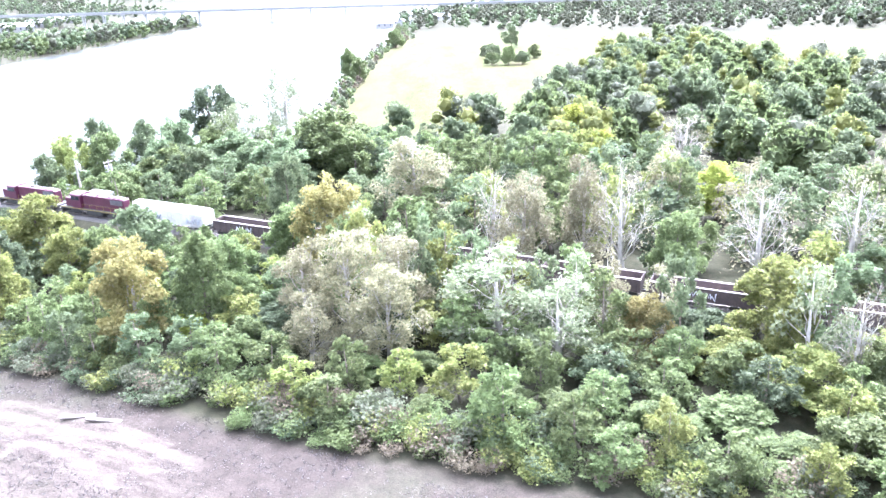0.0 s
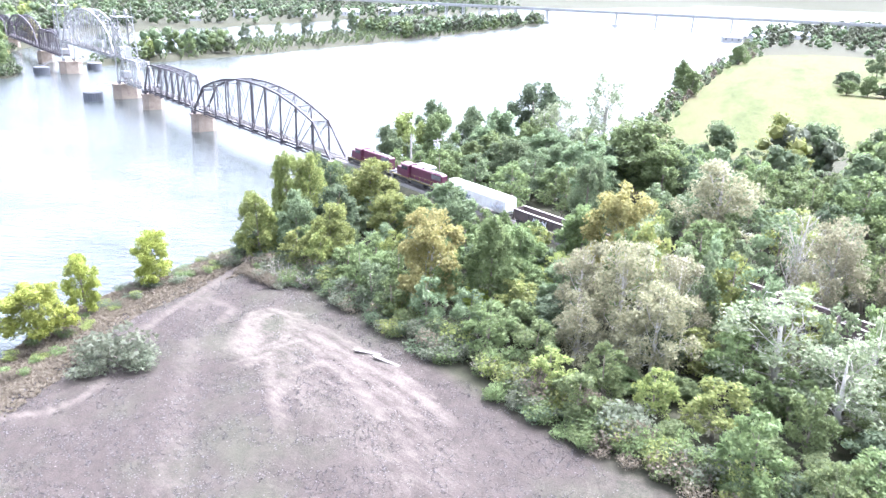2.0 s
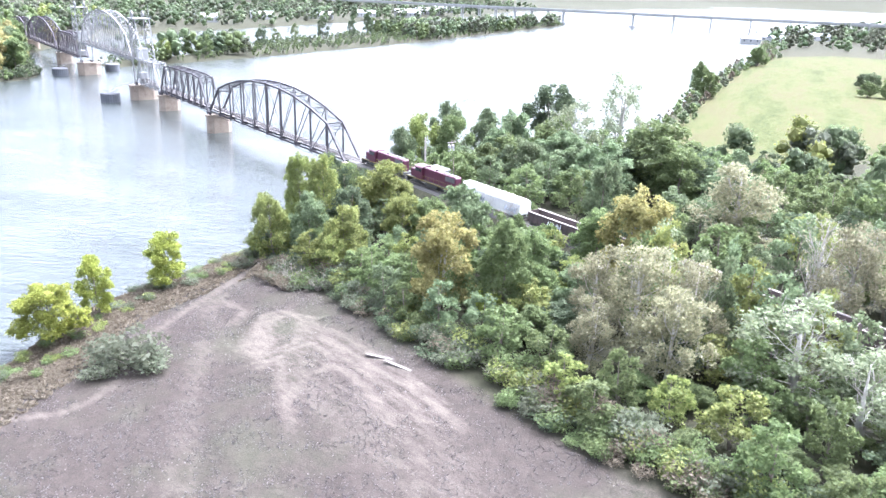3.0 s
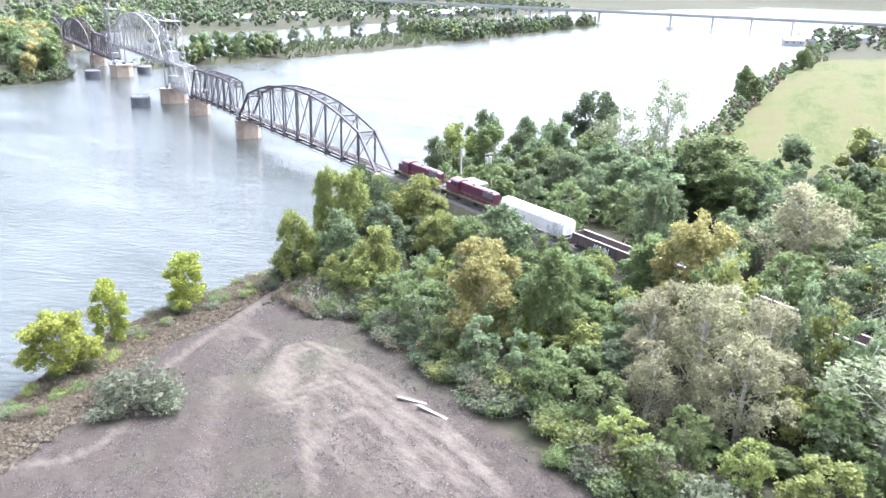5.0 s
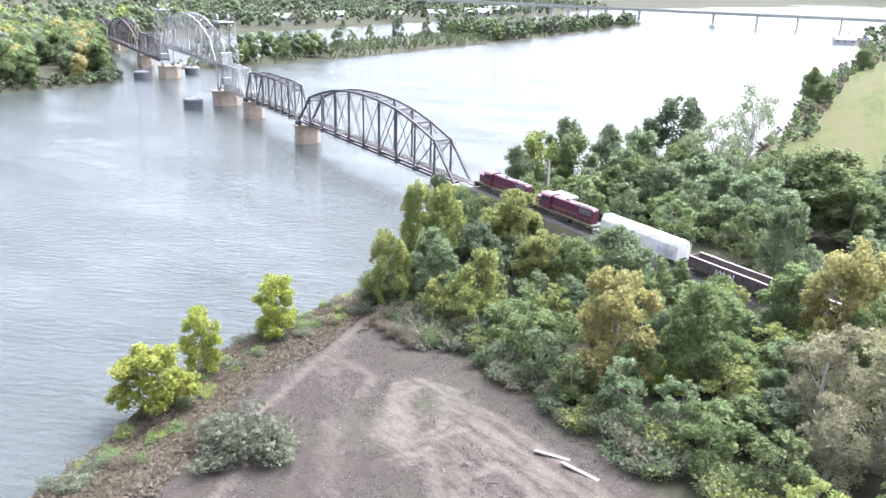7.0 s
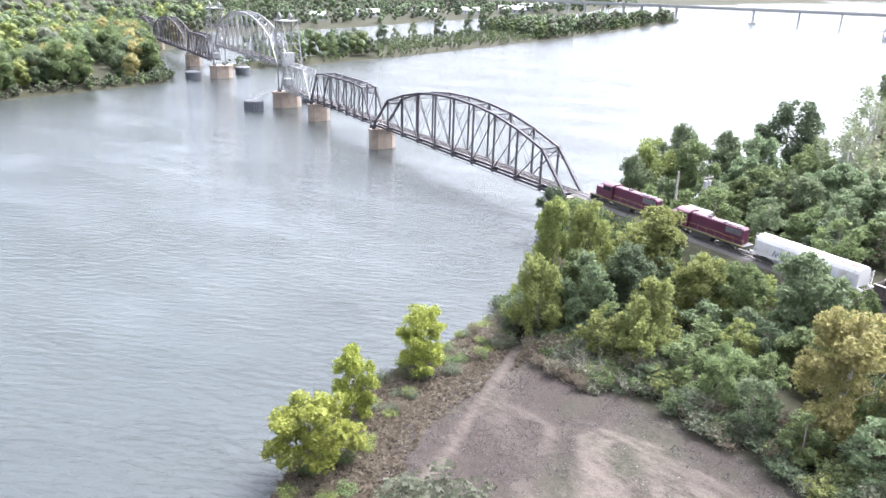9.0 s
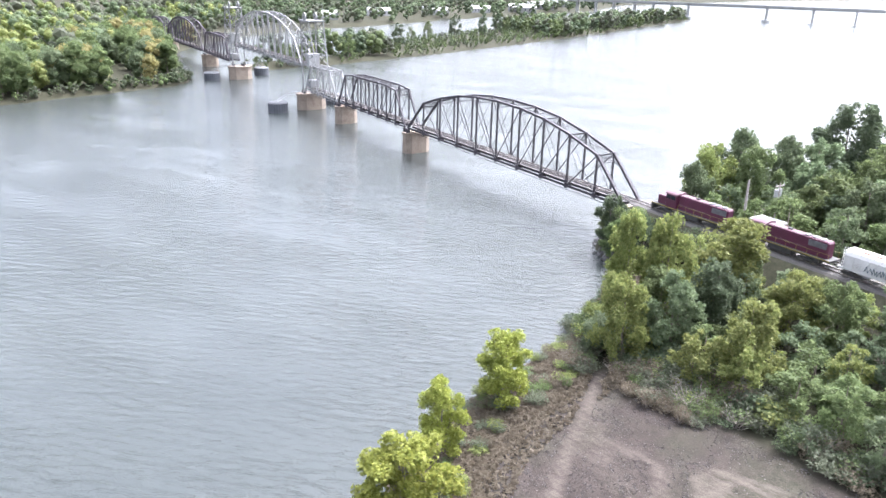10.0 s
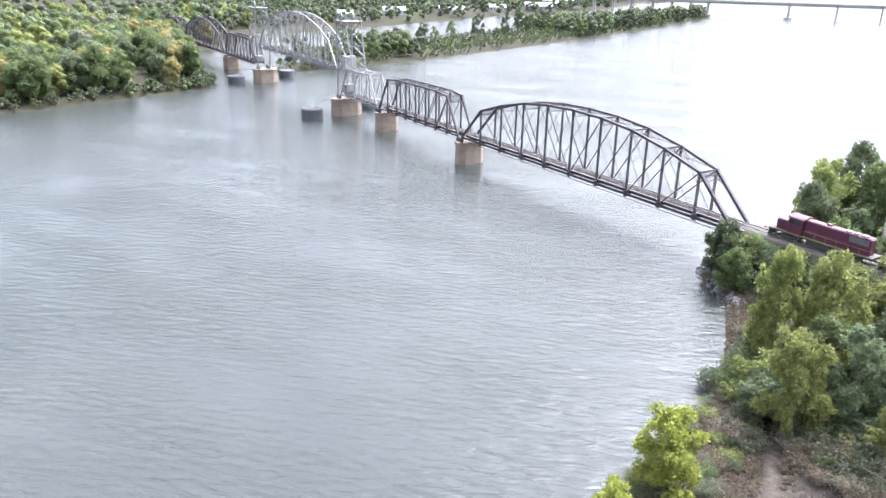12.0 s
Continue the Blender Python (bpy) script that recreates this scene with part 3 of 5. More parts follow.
truss_span(340, 434, Z_LOW + 0.5, (17.6, 20.4, 22.6, 23.9, 24.6, 24.9, 24.6, 23.9, 22.6, 20.4, 17.6), STEEL_RUST, "rust-brown arched truss span near the wooded shore", chord=0.6)
truss_span(436, 490, Z_LOW + 0.5, (17.6, 19.6, 20.6, 20.6, 20.6, 19.6, 17.6), STEEL_RUST, "rust-brown truss span that ends in the woods", chord=0.6)


def lift_tower(x, way, label):
    """way: -1 when the sloping back legs stand towards the near shore, 1 when away from it."""
    y, h = span_y(x), 3.1
    root = thing("lift_tower", (x, y, 6.5), label, "lift tower", "towers of the lift bridge")
    for s in (1, -1):
        part("front_leg", laced(Geo(), (x, y + s * h, 6.5), (x, y + s * h, 35.0), 0.5, 0.45), STEEL_WHITE, root)
        part("back_leg", laced(Geo(), (x + way * 13, y + s * HALF, 18.4), (x + way * 8, y + s * h, 35.0), 0.3, 0.35), STEEL_WHITE, root)
        lv = [18.4, 22.5, 26.7, 31.0, 35.0]
        bk = lambda z: x + way * (13 - 5 * (z - 18.4) / 16.6)
        for a, b in zip(lv, lv[1:]):
            for p, q in (((x, a), (bk(b), b)), ((bk(a), a), (x, b)), ((x, a), (bk(a), a))):
                part("side_brace", Geo().beam((p[0], y + s * h, p[1]), (q[0], y + s * h, q[1]), 0.18, 0.2), STEEL_WHITE, root)
        part("top_girder", Geo().beam((x, y + s * h, 35), (x + way * 8, y + s * h, 35), 0.4, 0.5), STEEL_WHITE, root)
        sh = part("sheave", Geo().disc((x + way * 2.2, y + s * 2.3, 36.6), (0, 1, 0), 1.7, 0.5, 20), STEEL_WHITE, root, "large pale sheave wheel at the tower top")
        part("hub", Geo().disc((x + way * 2.2, y + s * 2.3, 36.6), (0, 1, 0), 0.4, 0.8, 10), BLACK_IRON, sh)
        part("hoist_cable", Geo().tube([(x + way * 0.5, y + s * 2.3, 36.4), (x - way * 0.6, y + s * 2.0, 28.5)], [0.09, 0.09], 5), BLACK_IRON, root)
        part("counterweight_cable", Geo().tube([(x + way * 3.9, y + s * 2.3, 36.4), (x + way * 3.9, y + s * 2.0, 22.5)], [0.12, 0.12], 5), BLACK_IRON, root)
    for a, b in ((18.4, 22.5), (22.5, 26.7), (26.7, 31.0), (31.0, 35.0)):
        xa = x + way * (13 - 5 * (b - 18.4) / 16.6)
        for p, q in (((x, y - h, a), (x, y + h, b)), ((x, y + h, a), (x, y - h, b)), ((x, y - h, b), (x, y + h, b)), ((xa, y - h, b), (xa, y + h, b))):
            part("cross_brace", Geo().beam(p, q, 0.18, 0.2), STEEL_WHITE, root)
    part("counterweight", Geo().box(x + way * 3.9 - 1.2, x + way * 3.9 + 1.2, y - 2.3, y + 2.3, 17.5, 22.8, 0.12), CONCRETE_GREY, root, "pale grey concrete counterweight")
    plat = Geo().box(min(x - way, x + way * 9), max(x - way, x + way * 9), y - 3.6, y + 3.6, 35.2, 35.45)
    part("top_platform", plat, STEEL_WHITE, root)
    g = Geo()
    for s in (1, -1):
        g.beam((x - way, y + s * 3.6, 36.5), (x + way * 9, y + s * 3.6, 36.5), 0.06, 0.06)
        for k in range(9):
            xx = x - way + way * 11 * k / 8
            g.beam((xx, y + s * 3.6, 35.4), (xx, y + s * 3.6, 36.5), 0.06, 0.06)
    part("platform_railing", g, STEEL_WHITE, root)
    part("mast", Geo().tube([(x + way * 8, y - 3.0, 35.4), (x + way * 8, y - 3.0, 41.5)], [0.12, 0.06], 6), STEEL_WHITE, root)
    cab = part("machinery_cabin", Geo().box(x + way * 5 - 1.8, x + way * 5 + 1.8, y - 1.0, y + 2.6, 10.0, 12.6, 0.1), STEEL_WHITE, root, "small pale control cabin on the bridge")
    part("window", Geo().box(x + way * 5 - 1.2, x + way * 5 - 0.1, y + 2.6, y + 2.63, 11.2, 12.1), GLASS_DARK, cab)
    return root


lift_tower(181.5, -1, "pale silver lattice tower carrying the lift span")
lift_tower(279.5, 1, "pale silver lattice tower of the lift span, on the further pier")


def pier(x, y0, y1, half, z_top, label):
    root = thing("bridge_pier", (x, (y0 + y1) / 2, 0), label, "bridge pier", "piers of the railway bridge")
    n = half * 0.8
    ring = [(x - half, y0 + n), (x - half * 0.45, y0), (x + half * 0.45, y0), (x + half, y0 + n), (x + half, y1 - n), (x + half * 0.45, y1), (x - half * 0.45, y1), (x - half, y1 - n)]
    part("shaft", Geo().prism(ring, -4, z_top - 0.8, 0, 0.95), CONCRETE, root)
    c = (y0 + y1) / 2
    cap = [(x + (px - x) * 1.06, c + (py - c) * 1.03) for px, py in ring]
    part("coping", Geo().prism(cap, z_top - 0.8, z_top, 0.12), CONCRETE, root)
    for s in (1, -1):
        for dx in (-0.9, 0.9):
            part("bearing", Geo().box(x + dx - 0.5, x + dx + 0.5, span_y(x) + s * HALF - 0.45, span_y(x) + s * HALF + 0.45, z_top - 0.01, Z_LOW - 0.3, 0.06), STEEL_DARK, root)


pier(95, -5.6, 3.4, 2.2, 6.6, "tan stained concrete pier below the arched span")
pier(148.3, -5.6, 3.0, 2.1, 6.6, "tan concrete pier below the dark truss")
pier(182.5, -7.4, 4.6, 3.2, 6.6, "broad tan concrete pier below the lift tower")
pier(281.5, -8.4, 3.4, 3.4, 6.6, "broad tan concrete pier below the further tower")
pier(339, -7.5, 2.0, 2.2, 6.8, "tan concrete pier below the rust-brown spans")
pier(435, -7.5, 2.0, 2.2, 6.8, "tan concrete pier near the wooded shore")


def dolphin(x, y, toward):
    root = thing("mooring_cell", (x, y, 0), "round slate-grey sheet-pile cell standing in the river", "mooring cell", "cells that guard the bridge piers")
    r, z = 3.9, 3.5
    ring = []
    for k in range(48):
        a = 2 * math.pi * k / 48
        rr = r + (0.1 if k % 2 else 0)
        ring.append((x + rr * math.cos(a), y + rr * math.sin(a)))
    part("sheet_pile_wall", Geo().prism(ring, -4, z), CELL_STEEL, root)
    lid = [(x + (r + 0.15) * math.cos(2 * math.pi * k / 32), y + (r + 0.15) * math.sin(2 * math.pi * k / 32)) for k in range(32)]
    part("cap", Geo().prism(lid, z, z + 0.55, 0.45), CELL_TOP, root, "paler grey domed cap")
    part("bollard", Geo().tube([(x, y, z + 0.5), (x, y, z + 1.3)], [0.2, 0.2], 8), STEEL_WHITE, root)
    a, b = Vector((x, y, z + 0.6)), Vector((*toward, 6.6))
    m = a.lerp(b, 0.55) + Vector((0, 0, 1.0))
    g = Geo()
    for p, q in ((a, m), (m, b)):
        for off in (0, 0.9):
            g.beam(p + Vector((0, 0, off)), q + Vector((0, 0, off)), 0.14 if off else 0.5, 0.12)
    part("footbridge", g, STEEL_WHITE, root, "thin pale footbridge to the pier")


dolphin(180.8, 13.6, (182, 4.6))
dolphin(190.5, -15.5, (184, -7.4))
dolphin(281.5, 12.2, (281, 3.4))
dolphin(292.5, -17.5, (284, -8.4))


# ---- the track ----
def track(x0, x1, z):
    for s in (1, -1):
        stops = (x0, max(x0 + 1, min(94, x1 - 1)), x1)
        ring = [(x, span_y(x) + s * 0.76 + dy, z + dz) for x in stops for dy, dz in ((-0.04, -0.16), (0.04, -0.16), (0.04, 0), (-0.04, 0))]
        g = Geo().add(ring, [(4 * k + j, 4 * k + (j + 1) % 4, 4 * k + 4 + (j + 1) % 4, 4 * k + 4 + j) for k in range(2) for j in range(4)] + [(3, 2, 1, 0), (8, 9, 10, 11)])
        tagged(new("rail", mesh_of("rail", g, RAIL_STEEL)), "long rusty steel rail of the single track", "rail", "rails of the track")


track(-420, 181.5, RAIL_Z)
track(183.5, 277, 18.8)
track(286, 490, RAIL_Z + 0.4)
tie_root = thing("rail_ties", (0, CY, RAIL_Z - 0.25), "grey weathered wooden ties under the rails", "railway ties", kind="stuff")
g = Geo()
for k in range(1500):
    x = -420 + k * 0.6
    y = span_y(x)
    z = RAIL_Z if x < 182 else 18.8 if 183.5 < x < 277 else RAIL_Z + 0.4
    if 182 < x < 183.5 or 277 < x < 286:
        continue
    g.box(x - 0.12, x + 0.12, y - 1.45, y + 1.45, z - 0.36, z - 0.16)
part("ties", g, TIE_WOOD, tie_root)
g = Geo()
rows = []
for k in range(106):
    x = -420 + 4 * k if k < 105 else -1.0
    rows.append([(x, CY - 5.2, 6.9), (x, CY - 2.1, RAIL_Z - 0.22), (x, CY + 2.1, RAIL_Z - 0.22), (x, CY + 5.2, 6.9)])
g.add([p for r in rows for p in r], [(4 * k + j, 4 * k + 4 + j, 4 * k + 5 + j, 4 * k + 1 + j) for k in range(105) for j in range(3)])
tagged(new("ballast_bed", mesh_of("ballast_bed", g, BALLAST)), "grey crushed-stone ballast bed of the track", "ballast", kind="structure")
ab = thing("abutment", (-0.5, CY, 0), "stained concrete abutment at the end of the bridge", "abutment", kind="structure")
part("seat", Geo().box(-1.6, 1.4, CY - 4.2, CY + 4.2, -1, Z_LOW - 0.5, 0.15), CONCRETE, ab)
part("backwall", Geo().box(-2.4, -1.0, CY - 4.2, CY + 4.2, -1, RAIL_Z - 0.45, 0.1), CONCRETE, ab)
for s in (1, -1):
    part("bearing", Geo().box(-0.5, 0.6, CY + s * HALF - 0.45, CY + s * HALF + 0.45, Z_LOW - 0.51, Z_LOW - 0.25, 0.05), STEEL_DARK, ab)


# ---- the train ----
def truck(root, x, mat_frame=None):
    t = part("truck", Geo().box(x - 1.75, x + 1.75, CY - 1.2, CY - 0.98, RAIL_Z + 0.35, RAIL_Z + 0.8, 0.06).box(x - 1.75, x + 1.75, CY + 0.98, CY + 1.2, RAIL_Z + 0.35, RAIL_Z + 0.8, 0.06).box(x - 0.35, x + 0.35, CY - 1.1, CY + 1.1, RAIL_Z + 0.4, RAIL_Z + 0.95), BLACK_IRON, root)
    for dx in (-1.2, 1.2):
        w = Geo()
        for s in (1, -1):
            w.disc((x + dx, CY + s * 0.78, RAIL_Z + 0.46), (0, 1, 0), 0.46, 0.14, 16)
        w.disc((x + dx, CY, RAIL_Z + 0.46), (0, 1, 0), 0.09, 1.6, 8)
        part("wheelset", w, RAIL_STEEL, t)


def locomotive(x, label, short_front=True):
    """x: the front coupler; the engine reaches 18.6 m back from it. The short hood and the cab lead."""
    root = thing("locomotive", (x - 9.3, CY, RAIL_Z), label, "locomotive", "locomotives of the train")
    y, z = CY, RAIL_Z
    part("frame", Geo().box(x - 18.2, x - 0.4, y - 1.5, y + 1.5, z + 1.15, z + 1.5, 0.05), BLACK_IRON, root)
    for s in (1, -1):
        part("sill_stripe", Geo().box(x - 18.2, x - 0.4, y + s * 1.5 - 0.012, y + s * 1.5 + 0.012, z + 1.36, z + 1.5), YELLOW_TRIM, root, "yellow stripe along the frame")
    hood = part("long_hood", Geo().box(x - 17.3, x - 6.3, y - 0.9, y + 0.9, z + 1.5, z + 4.25, 0.18), MAROON, root, "maroon engine hood with grey fans")
    part("hood_roof", Geo().box(x - 17.1, x - 6.4, y - 0.68, y + 0.68, z + 4.25, z + 4.33, 0.05), MAROON_ROOF, hood, "greyish maroon roof of the hood")
    for k in range(3):
        part("radiator_fan", Geo().disc((x - 15.9 + k * 1.35, y, z + 4.4), (0, 0, 1), 0.55, 0.16, 16), GRILLE, hood)
    part("exhaust_stack", Geo().box(x - 10.4, x - 9.6, y - 0.3, y + 0.3, z + 4.3, z + 4.6, 0.08), BLACK_IRON, hood)
    for s in (1, -1):
        part("radiator_grille", Geo().box(x - 17.0, x - 13.9, y + s * 0.9 - 0.02, y + s * 0.9 + 0.03 * s + 0.02, z + 3.0, z + 4.0), GRILLE, hood)
        part("number_stripe", Geo().box(x - 13.6, x - 6.6, y + s * 0.905 - 0.012, y + s * 0.905 + 0.012, z + 2.35, z + 2.55), MAROON_ROOF, hood, "pale stripe along the hood")
        for k in range(8):
            part("hood_door", Geo().box(x - 13.4 + k * 0.85, x - 12.65 + k * 0.85, y + s * 0.9 - 0.015, y + s * 0.9 + 0.015, z + 2.65, z + 3.9), MAROON, hood)
    cab = part("cab", Geo().box(x - 6.3, x - 3.7, y - 1.45, y + 1.45, z + 1.5, z + 4.2, 0.1), MAROON, root)
    arc = [(1.5 * math.cos(math.pi * k / 8), 0.42 * math.sin(math.pi * k / 8)) for k in range(9)]
    rg = Geo().add([(x - 6.45, y + a, z + 4.2 + b) for a, b in arc] + [(x - 3.5, y + a, z + 4.2 + b) for a, b in arc], [(i, i + 1, i + 10, i + 9) for i in range(8)] + [tuple(range(9)), tuple(range(17, 8, -1)), (0, 9, 17, 8)])
    part("cab_roof", rg, MAROON_ROOF, cab, "rounded greyish maroon cab roof")
    for s in (1, -1):
        for k in (0, 1):
            part("side_window", Geo().box(x - 5.95 + k * 1.15, x - 4.95 + k * 1.15, y + s * 1.46 - 0.02, y + s * 1.46 + 0.02, z + 3.2, z + 3.95), GLASS_DARK, cab)
        part("windscreen", Geo().box(x - 3.72, x - 3.68, y + s * 0.95 - 0.38, y + s * 0.95 + 0.38, z + 3.2, z + 3.95), GLASS_DARK, cab)
        part("handrail", Geo().tube([(x - 18.0, y + s * 1.45, z + 2.5), (x - 6.5, y + s * 1.45, z + 2.5)], [0.025, 0.025], 5), YELLOW_TRIM, root)
        sg = Geo()
        for k in range(7):
            sg.beam((x - 17.9 + k * 1.85, y + s * 1.45, z + 1.5), (x - 17.9 + k * 1.85, y + s * 1.45, z + 2.5), 0.04, 0.04)
        part("stanchions", sg, YELLOW_TRIM, root)
        for e in (x - 0.55, x - 18.05):
            steps_g = Geo()
            for k in range(3):
                steps_g.box(e - 0.3, e + 0.3, y + s * 1.5 - 0.25, y + s * 1.5, z + 0.5 + k * 0.32, z + 0.54 + k * 0.32)
            part("steps", steps_g, BLACK_IRON, root)
    nose_top = z + 3.3 if short_front else z + 4.1
    nose = part("short_hood", Geo().box(x - 3.7, x - 1.3, y - 0.9, y + 0.9, z + 1.5, nose_top, 0.2), MAROON, root)
    part("headlight", Geo().disc((x - 1.28, y, nose_top - 0.5), (1, 0, 0), 0.16, 0.1, 12), PALE_ROOF, nose)
    part("plow", Geo().prism([(x - 0.5, y - 1.5), (x - 0.15, y), (x - 0.5, y + 1.5), (x - 0.8, y + 1.4), (x - 0.8, y - 1.4)], z + 0.15, z + 1.15), BLACK_IRON, root)
    part("fuel_tank", Geo().box(x - 11.6, x - 7.2, y - 1.35, y + 1.35, z + 0.35, z + 1.15, 0.2), BLACK_IRON, root)
    for e, w in ((x - 0.4, 0.4), (x - 18.6, 0.4)):
        part("coupler", Geo().box(e - 0.0, e + w, y - 0.2, y + 0.2, z + 0.75, z + 1.05, 0.05), BLACK_IRON, root)
    truck(root, x - 4.0)
    truck(root, x - 14.4)
    root.matrix_basis = pose(x - 9.3 * 1.06, CY, RAIL_Z) @ Matrix.Diagonal((1.06, 1, 1, 1))
    return root


def bars(g, x0, x1, y, z0, z1, rnd):
    """One looping stroke of a painted tag."""
    pts, x, up = [], x0, False
    while x < x1:
        pts.append((x, y, rnd.uniform(z0, z0 + 0.35) if up else rnd.uniform(z1 - 0.45, z1)))
        x += rnd.uniform(0.02, 0.45)
        up = not up
    return g.tube(pts, [0.09] * len(pts), 4)


def covered_hopper(x, label):
    """x: front end; 20.6 m long."""
    root = thing("covered_hopper", (x - 10.3, CY, RAIL_Z), label, "hopper wagon", "wagons of the train")
    y, z = CY, RAIL_Z
    sec = [(-1.5, 1.5), (-1.58, 2.2), (-1.58, 3.6), (-1.35, 4.2), (-0.75, 4.5), (0.75, 4.5), (1.35, 4.2), (1.58, 3.6), (1.58, 2.2), (1.5, 1.5)]
    n = len(sec)
    ends = [x - 19.2, x - 1.2]
    g = Geo().add([(e, y + a, z + b) for e in ends for a, b in sec], [tuple(range(n)), tuple(reversed(range(n, 2 * n)))] + [((i + 1) % n, i, n + i, n + (i + 1) % n) for i in range(n)])
    body = part("body", g, HOPPER_WHITE, root)
    part("roof_walk", Geo().box(x - 19.0, x - 1.4, y - 0.42, y + 0.42, z + 4.56, z + 4.62), HOPPER_WHITE, body)
    for k in range(9):
        part("roof_hatch", Geo().box(x - 18.4 + k * 1.95, x - 17.2 + k * 1.95, y + 0.45, y + 0.85, z + 4.42, z + 4.6, 0.05), HOPPER_RUST, body, "rust-stained roof hatch")
    for s in (1, -1):
        for k in range(15):
            xx = x - 18.6 + k * 1.22
            part("side_rib", Geo().box(xx - 0.05, xx + 0.05, y + s * 1.6 - 0.05, y + s * 1.6 + 0.05, z + 1.6, z + 3.6), HOPPER_WHITE, body)
        part("side_sill", Geo().box(x - 20.2, x - 0.3, y + s * 1.45 - 0.1, y + s * 1.45 + 0.1, z + 1.2, z + 1.5), HOPPER_WHITE, root)
        rnd = random.Random(7 + s)
        part("painted_tag", bars(Geo(), x - 8.6, x - 4.4, y + s * 1.67, z + 1.7, z + 3.1, rnd), TAG_BLUE, body, "dark spray-painted tag")
        part("painted_tag", bars(Geo(), x - 18.4, x - 14.6, y + s * 1.67, z + 1.6, z + 2.9, rnd), TAG_PAINT, body, "pale blue spray-painted tag")
    for k in range(3):
        c = x - 16.0 + k * 5.7
        ring = [(c - 2.0, y - 1.35), (c + 2.0, y - 1.35), (c + 2.0, y + 1.35), (c - 2.0, y + 1.35)]
        part("discharge_bay", Geo().add([(px, py, z + 1.5) for px, py in ring] + [(c + (px - c) * 0.3, y + (py - y) * 0.5, z + 0.45) for px, py in ring], [(0, 1, 5, 4), (1, 2, 6, 5), (2, 3, 7, 6), (3, 0, 4, 7), (7, 6, 5, 4)]), HOPPER_WHITE, root)
    for e in (x - 20.2, x - 0.4):
        lg = Geo()
        for k in range(9):
            lg.beam((e, y - 0.5, z + 1.4 + k * 0.35), (e, y + 0.5, z + 1.4 + k * 0.35), 0.04, 0.04)
        for s in (-0.5, 0.5):
            lg.beam((e, y + s, z + 1.2), (e, y + s, z + 4.4), 0.05, 0.05)
        part("end_ladder", lg, HOPPER_WHITE, root)
        part("end_sill", Geo().box(e - 0.15, e + 0.15, y - 1.5, y + 1.5, z + 1.0, z + 1.45), BLACK_IRON, root)
    for e in (x - 20.6, x - 0.3):
        part("coupler", Geo().box(e, e + 0.3, y - 0.18, y + 0.18, z + 0.75, z + 1.05), BLACK_IRON, root)
    truck(root, x - 2.6)
    truck(root, x - 18.0)


def gondola():
    """Built with its front end at x = 0; 15.8 m long."""
    root = thing("gondola_wagon", (0, 0, 0), "dark brown open gondola wagon with a pale rim", "gondola wagon", "wagons of the train")
    y, z = CY, RAIL_Z
    for s in (1, -1):
        side = part("side_wall", Geo().box(-15.2, -0.6, y + s * 1.5 - 0.06, y + s * 1.5 + 0.06, z + 1.1, z + 3.0), CAR_BROWN, root)
        part("rim", Geo().box(-15.3, -0.5, y + s * 1.52 - 0.13, y + s * 1.52 + 0.13, z + 3.0, z + 3.14), CAR_RIM, side)
        for k in range(12):
            part("side_rib", Geo().box(-14.9 + k * 1.27, -14.75 + k * 1.27, y + s * 1.6 - 0.06, y + s * 1.6 + 0.06, z + 1.1, z + 3.0), CAR_BROWN, side)
        rnd = random.Random(21 + s)
        part("painted_tag", bars(Geo(), -9.5, -6.0, y + s * 1.69, z + 1.5, z + 2.6, rnd), TAG_PAINT, side, "pale spray-painted tag")
    for e in (-15.2, -0.6):
        part("end_wall", Geo().box(e - 0.06, e + 0.06, y - 1.44, y + 1.44, z + 1.1, z + 3.05), CAR_BROWN, root)
    part("floor", Geo().box(-15.14, -0.66, y - 1.44, y + 1.44, z + 1.1, z + 1.3), CAR_RIM, root)
    for e in (-15.8, -0.5):
        part("coupler", Geo().box(e, e + 0.5, y - 0.18, y + 0.18, z + 0.75, z + 1.05), BLACK_IRON, root)
    truck(root, -2.7)
    truck(root, -13.1)
    return root


NOSE = -6.0
locomotive(NOSE, "maroon diesel locomotive with a rounded cab roof leading the train")
locomotive(NOSE - 19.9, "maroon diesel locomotive coupled behind the leading one")
covered_hopper(NOSE - 40.2, "white covered hopper wagon with rust marks and painted tags")
gon = gondola()
place(gon, [pose(NOSE - 61.2 - 15.9 * k, 0, 0) for k in range(9)])


# ---- trees ----
def leaf_mesh(name, centres, normals, sizes, material, rng):
    """Small pointed leaves, one island each."""
    n = len(centres)
    normals = normals / np.linalg.norm(normals, axis=1, keepdims=True)
    ref = rng.normal(size=(n, 3))
    u = np.cross(normals, ref)
    u /= np.linalg.norm(u, axis=1, keepdims=True)
    w = np.cross(normals, u)
    s = sizes[:, None]
    a, b = centres - u * s * 0.6 - w * s * 0.3, centres + u * s * 0.6 - w * s * 0.3
    c = centres + w * s * 0.65 + u * s * 0.3 * (rng.random((n, 1)) - 0.5)
    v = np.stack([a, b, c], 1).reshape(-1, 3)
    f = np.arange(n * 3).reshape(-1, 3)
    me = bpy.data.meshes.new(name)
    me.from_pydata(v.tolist(), [], f.tolist())
    me.materials.append(material)
    return me


